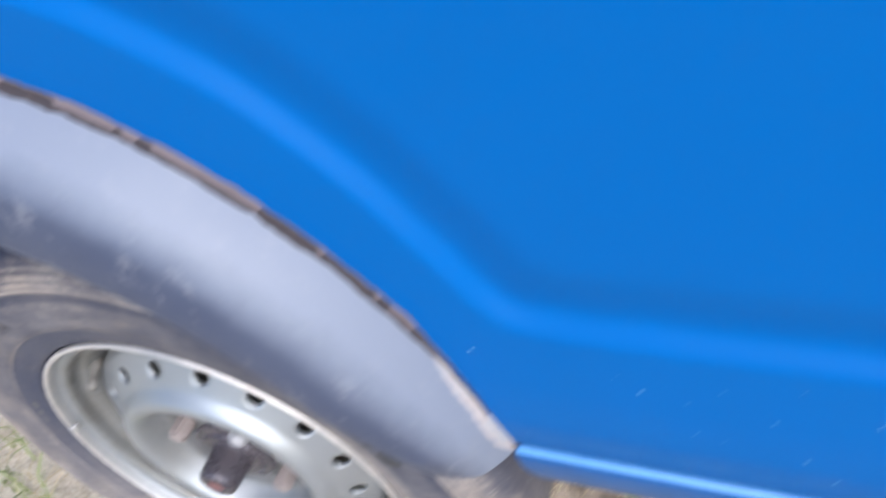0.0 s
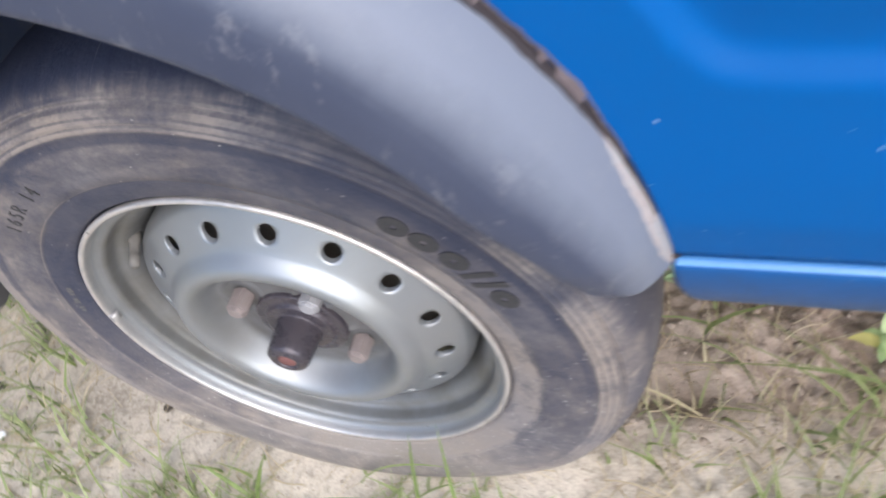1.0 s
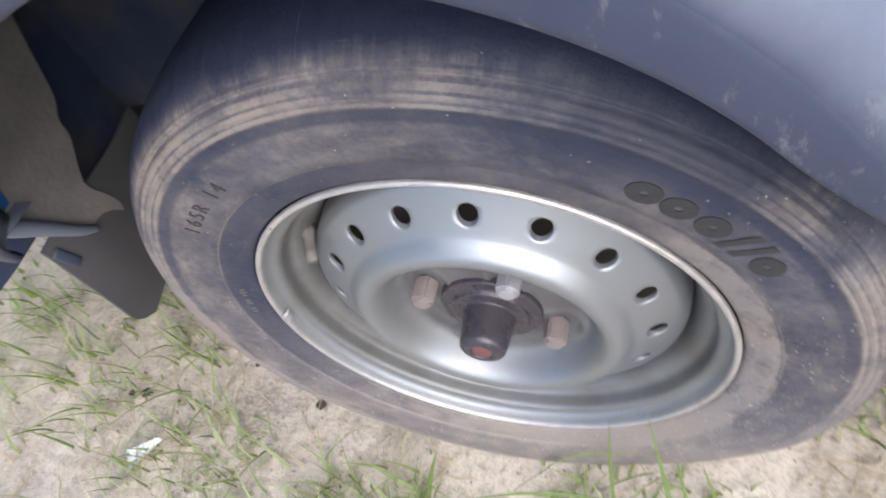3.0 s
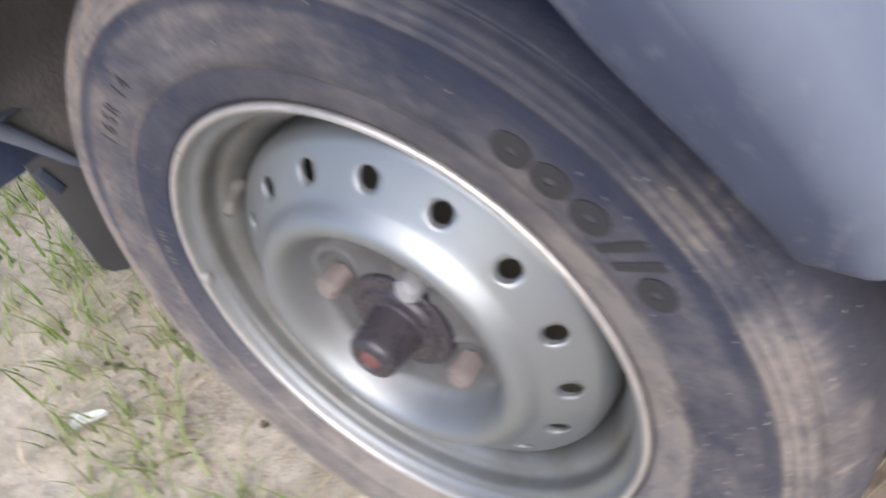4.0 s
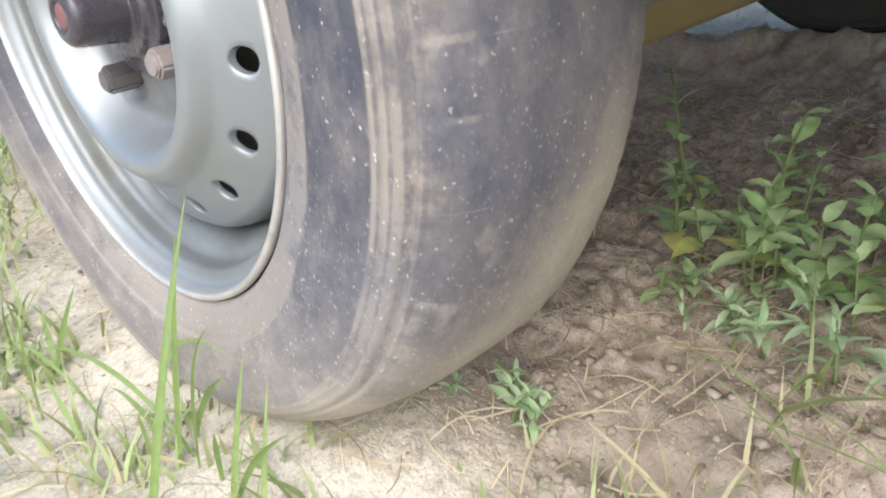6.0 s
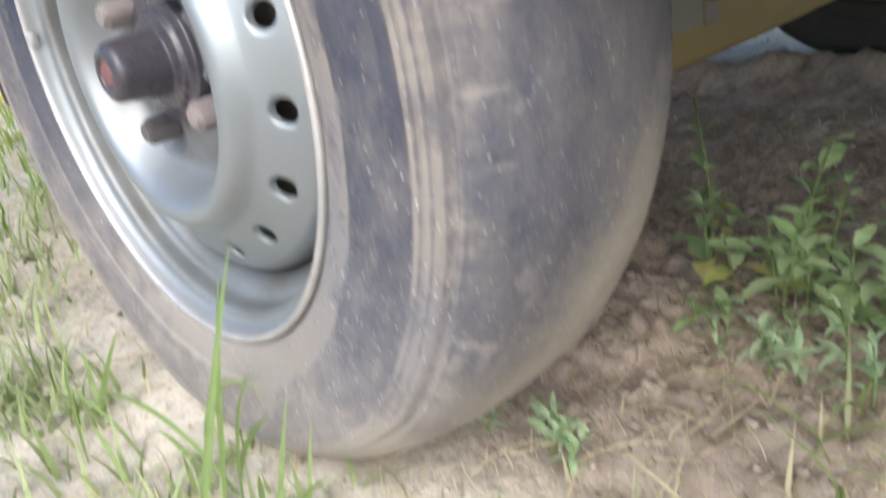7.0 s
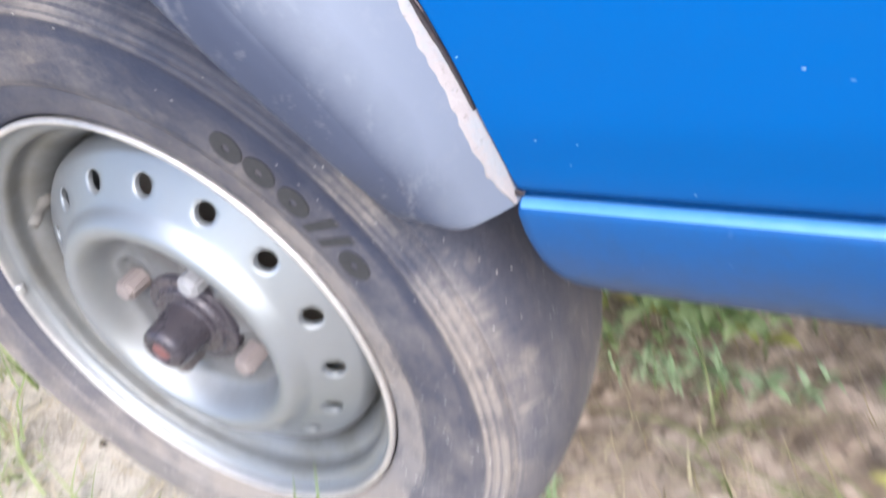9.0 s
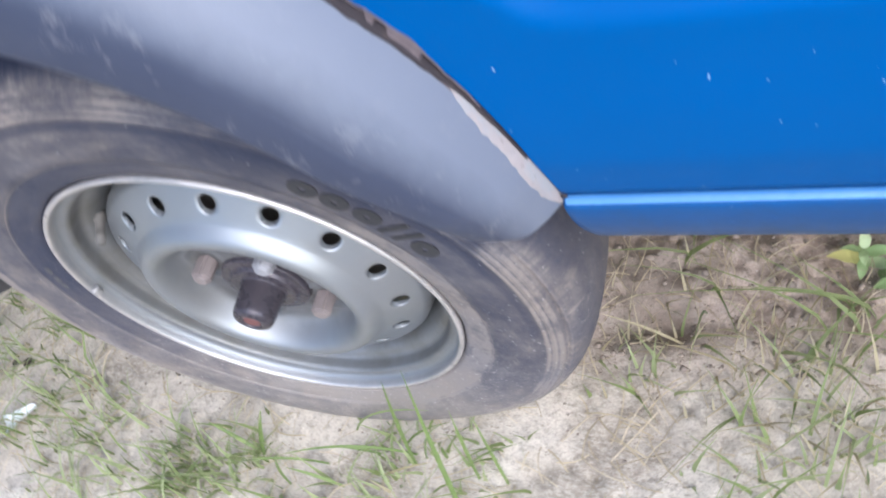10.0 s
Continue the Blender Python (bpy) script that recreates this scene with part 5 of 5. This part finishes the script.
def weed(x, y, height, pairs, leaf, seed, lean=0.15, leaves=BROAD, label="green broad-leaved weed growing in brown earth"):
    """Opposite pairs of leaves up a leaning stem; the lowest may have yellowed."""
    r = random.Random(seed)
    plant = thing("weed", label, "weed", group="weeds beside the wheel", at=(x, y, ground_at(x, y)))
    a0 = r.uniform(0, 6.28)
    stem = [Vector((lean * height * t * t * math.cos(a0), lean * height * t * t * math.sin(a0), height * t)) for t in np.linspace(0, 1, 7)]
    v, f = sweep_tube(stem, [0.0014 * (1 - 0.6 * i / 6) + 0.0004 for i in range(7)], 6)
    obj("stem", v, f, STEM, plant)
    turn = r.uniform(0, 3.14)
    for i in range(pairs):
        t = 0.16 + 0.84 * (i + 1) / pairs
        at = Vector((lean * height * t * t * math.cos(a0), lean * height * t * t * math.sin(a0), height * t))
        turn += 1.57 + r.uniform(-0.3, 0.3)
        size = leaf * (1.0 - 0.45 * (i / max(1, pairs - 1)) ** 2) * r.uniform(0.75, 1.2)
        for k in (0, 1):
            old = leaves is BROAD and i == 0 and r.random() < 0.35
            lf = new("leaf", r.choice(YELLOWING if old else leaves))
            lf.parent = plant
            up = -r.uniform(-22, 38) - 18 * (i / pairs)
            lf.matrix_basis = Matrix.Translation(at) @ pose(0, 0, 0, r.uniform(-20, 20), 0, math.degrees(turn) + 180 * k + r.uniform(-15, 15)) @ pose(0, 0, 0, 0, up, 0) @ Matrix.Scale(size * r.uniform(0.85, 1.1), 4)
    return plant


WEEDS = ((0.160, 0.445, 0.165, 4, 0.030), (0.182, 0.392, 0.085, 4, 0.046), (0.200, 0.405, 0.060, 3, 0.044), (0.252, 0.415, 0.150, 5, 0.040), (0.272, 0.395, 0.095, 5, 0.046), (0.300, 0.405, 0.075, 4, 0.044), (0.325, 0.410, 0.120, 5, 0.042), (0.340, 0.385, 0.06, 4, 0.044), (0.360, 0.430, 0.11, 4, 0.042), (0.385, 0.375, 0.08, 4, 0.042), (0.43, 0.43, 0.12, 4, 0.042), (0.53, 0.23, 0.030, 4, 0.034), (0.56, 0.20, 0.030, 4, 0.034), (0.58, 0.26, 0.045, 4, 0.036), (0.52, 0.33, 0.09, 4, 0.042), (0.20, 0.33, 0.030, 3, 0.022), (0.46, 0.48, 0.14, 4, 0.040), (0.315, 0.50, 0.12, 4, 0.036))
for i, (x, y, h, pairs, leaf) in enumerate(WEEDS):
    weed(x, y, h, pairs, leaf, 40 + i)
# more of them in the thicket under the sill
thicket = random.Random(19)
for i in range(15):
    x, y = thicket.uniform(0.235, 0.50), thicket.uniform(0.34, 0.58)
    if x < 0.27 and y < 0.37:
        continue
    weed(x, y, thicket.uniform(0.035, 0.11), thicket.choice((3, 4, 4, 5)), thicket.uniform(0.028, 0.044), 100 + i, thicket.uniform(0.1, 0.5))
for i, (x, y, h) in enumerate(((0.142, 0.470, 0.075), (0.150, 0.500, 0.05), (0.225, 0.470, 0.055), (0.235, 0.545, 0.07), (0.10, 0.56, 0.04), (0.20, 0.60, 0.06), (0.275, 0.345, 0.030), (0.225, 0.345, 0.022))):
    weed(x, y, h, 3, 0.030, 140 + i, 0.3)
# sprawling plants with long pale leaves in front of the thicket
for i, (x, y, h, pairs, leaf) in enumerate(((0.270, 0.320, 0.045, 5, 0.032), (0.300, 0.315, 0.050, 5, 0.034), (0.330, 0.330, 0.050, 5, 0.036), (0.355, 0.310, 0.040, 5, 0.034), (0.390, 0.325, 0.050, 5, 0.036), (0.245, 0.300, 0.028, 4, 0.022), (0.425, 0.315, 0.045, 4, 0.036), (0.215, 0.355, 0.030, 4, 0.022), (0.205, 0.128, 0.040, 6, 0.022), (0.190, 0.140, 0.030, 5, 0.020), (0.222, 0.122, 0.030, 5, 0.022), (0.212, 0.145, 0.045, 5, 0.018), (0.142, 0.098, 0.026, 4, 0.020), (0.158, 0.112, 0.020, 3, 0.016), (0.285, 0.295, 0.03, 4, 0.026))):
    weed(x, y, h, pairs, leaf, 170 + i, 0.6, NARROW, "low sprawling weed with narrow pale leaves")


# crumbs of earth, straw, and far grass: nobody could count them
def scatter(name, label, category, count, area, maker, material, seed):
    r = random.Random(seed)
    verts, faces = [], []
    for _ in range(count):
        x, y = r.uniform(*area[:2]), r.uniform(*area[2:])
        maker(r, verts, faces, x, y)
    return tagged(obj(name, verts, faces, material, smooth=True), label, category, kind="stuff")


GOLD = (1 + 5**0.5) / 2
ICO_V = [Vector(v).normalized() for v in ((-1, GOLD, 0), (1, GOLD, 0), (-1, -GOLD, 0), (1, -GOLD, 0), (0, -1, GOLD), (0, 1, GOLD), (0, -1, -GOLD), (0, 1, -GOLD), (GOLD, 0, -1), (GOLD, 0, 1), (-GOLD, 0, -1), (-GOLD, 0, 1))]
ICO_F = ((0, 11, 5), (0, 5, 1), (0, 1, 7), (0, 7, 10), (0, 10, 11), (1, 5, 9), (5, 11, 4), (11, 10, 2), (10, 7, 6), (7, 1, 8), (3, 9, 4), (3, 4, 2), (3, 2, 6), (3, 6, 8), (3, 8, 9), (4, 9, 5), (2, 4, 11), (6, 2, 10), (8, 6, 7), (9, 8, 1))


def crumb(r, verts, faces, x, y):
    earthy = y > 0.09 + 0.30 * max(0.0, 0.12 - x)
    if not earthy and r.random() < 0.86:
        return
    s = 0.0011 * r.random() ** -0.42 if earthy else r.uniform(0.0008, 0.0022)
    s = min(s, 0.0058)
    base, z = len(verts), ground_height(x, y)
    spin = Euler((r.uniform(0, 6.28), r.uniform(0, 6.28), r.uniform(0, 6.28))).to_matrix()
    flat = r.uniform(0.55, 0.95)
    for q in ICO_V:
        w = spin @ q * s * r.uniform(0.65, 1.3)
        verts.append((x + w.x * r.uniform(0.9, 1.25), y + w.y, z + flat * w.z + 0.25 * s))
    faces.extend(tuple(base + k for k in f) for f in ICO_F)


def straw(r, verts, faces, x, y):
    sand = y < 0.12 + 0.3 * (0.4 - x)
    if sand and r.random() < 0.3:
        return
    l, w, a = r.uniform(0.015, 0.075), r.uniform(0.0006, 0.0016), r.uniform(0, 6.28)
    z0 = ground_height(x, y) + r.uniform(0.001, 0.006)
    lift, base, kink = r.uniform(-0.004, 0.016), len(verts), r.uniform(-0.5, 0.5)
    for i in range(5):
        t = i / 4
        b = a + kink * t
        cx, cy = x + l * t * math.cos(b), y + l * t * math.sin(b)
        z = max(z0 + lift * math.sin(t * 2.4), ground_height(cx, cy) + 0.001)
        for s in (-1, 1):
            verts.append((cx - s * w * math.sin(b) / 2, cy + s * w * math.cos(b) / 2, z + (0.0005 if s > 0 else 0)))
    for i in range(4):
        k = base + 2 * i
        faces.append((k, k + 1, k + 3, k + 2))


scatter("earth_crumbs", "loose crumbs of brown earth and sand", "soil", 15000, (-0.6, 0.75, -0.22, 0.85), crumb, CLOD, 3)
scatter("straw", "scattered dry straw and rootlets on the soil", "straw", 5200, (-0.9, 0.8, -0.25, 1.0), straw, STRAW, 4)


def far_blade(r, verts, faces, x, y):
    if math.hypot(x - 0.1, y - 0.2) < 0.85 or noise.noise((x * 1.6, y * 1.6, 9)) < r.uniform(-0.5, 0.3):
        return
    if -0.9 < x < 2.2 and 0.1 < y < 1.5:
        return
    blade(verts, faces, (x, y, ground_height(x, y) - 0.003), r.uniform(0.03, 0.11), r.uniform(0.2, 1.0), r.uniform(0, 6.28), r.uniform(0.003, 0.006), 0.6, 0.3)


scatter("far_grass", "patchy green grass on pale sandy ground", "grass", 15000, (-3.6, 1.2, -0.3, 2.4), far_blade, GRASS, 5)


def far_straw(r, verts, faces, x, y):
    if math.hypot(x - 0.1, y - 0.2) < 0.8 or (-0.9 < x < 2.2 and 0.1 < y < 1.5):
        return
    blade(verts, faces, (x, y, ground_height(x, y) - 0.003), r.uniform(0.02, 0.08), r.uniform(0.5, 1.4), r.uniform(0, 6.28), 0.003, 0.6, 0.3)


scatter("far_straw", "bleached dry grass among the green", "grass", 2500, (-4.5, 1.2, -0.3, 3.2), far_straw, STRAW, 6)

# small burrow holes in the sand: flat discs, the shade inside painted dark
for x, y, s in ((-0.640, 0.036, 0.011), (-0.668, 0.035, 0.008), (-0.338, 0.0415, 0.009), (-0.294, 0.045, 0.008), (-0.463, 0.094, 0.006), (-0.472, 0.109, 0.006), (-0.50, 0.135, 0.008)):
    bm = bmesh.new()
    bmesh.ops.create_circle(bm, cap_ends=True, segments=12, radius=s * 0.8)
    for vert in bm.verts:
        vert.co *= 1 + 0.35 * noise.noise(vert.co * 160 + Vector((x, y, 0)) * 40)
    pit = part("burrow_hole", bm, PIT, None, smooth=False)
    pit.location = (x, y, max(ground_height(x + dx, y + dy) for dx in (-s, 0, s) for dy in (-s, 0, s)) + 0.0004)
    tagged(pit, "small dark insect hole in the sand", "hole", "holes in the sand")

# scrap of white wrapper
verts = []
for i in range(7):
    for j in range(5):
        u, v = i / 6 - 0.5, j / 4 - 0.5
        verts.append((0.062 * u, 0.030 * v * (1.25 - 1.1 * (u + 0.5)), 0.006 + 0.008 * abs(v) * 2 + 0.006 * noise.noise((u * 4, v * 4, 2)) + 0.010 * (u + 0.5)))
wrapper = obj("wrapper_scrap", verts, grid_faces(7, 5)[::-1], PAPER, smooth=False)
wrapper.matrix_basis = pose(-0.588, -0.052, ground_at(-0.588, -0.052), 0, 0, 35)
tagged(wrapper, "torn scrap of white wrapper on sand", "litter")

# low block added for an unidentified bright yellow thing behind the van's tail
bm = rounded_box((0.25, 3.2, 0.75), 0.02, (0, 0, 0.36))
block = part("yellow_wall", bm, YELLOW, None, smooth=False)
block.location = (-2.45, 1.55, 0)
tagged(block, "low bright yellow block beyond the grass", "wall", kind="structure")
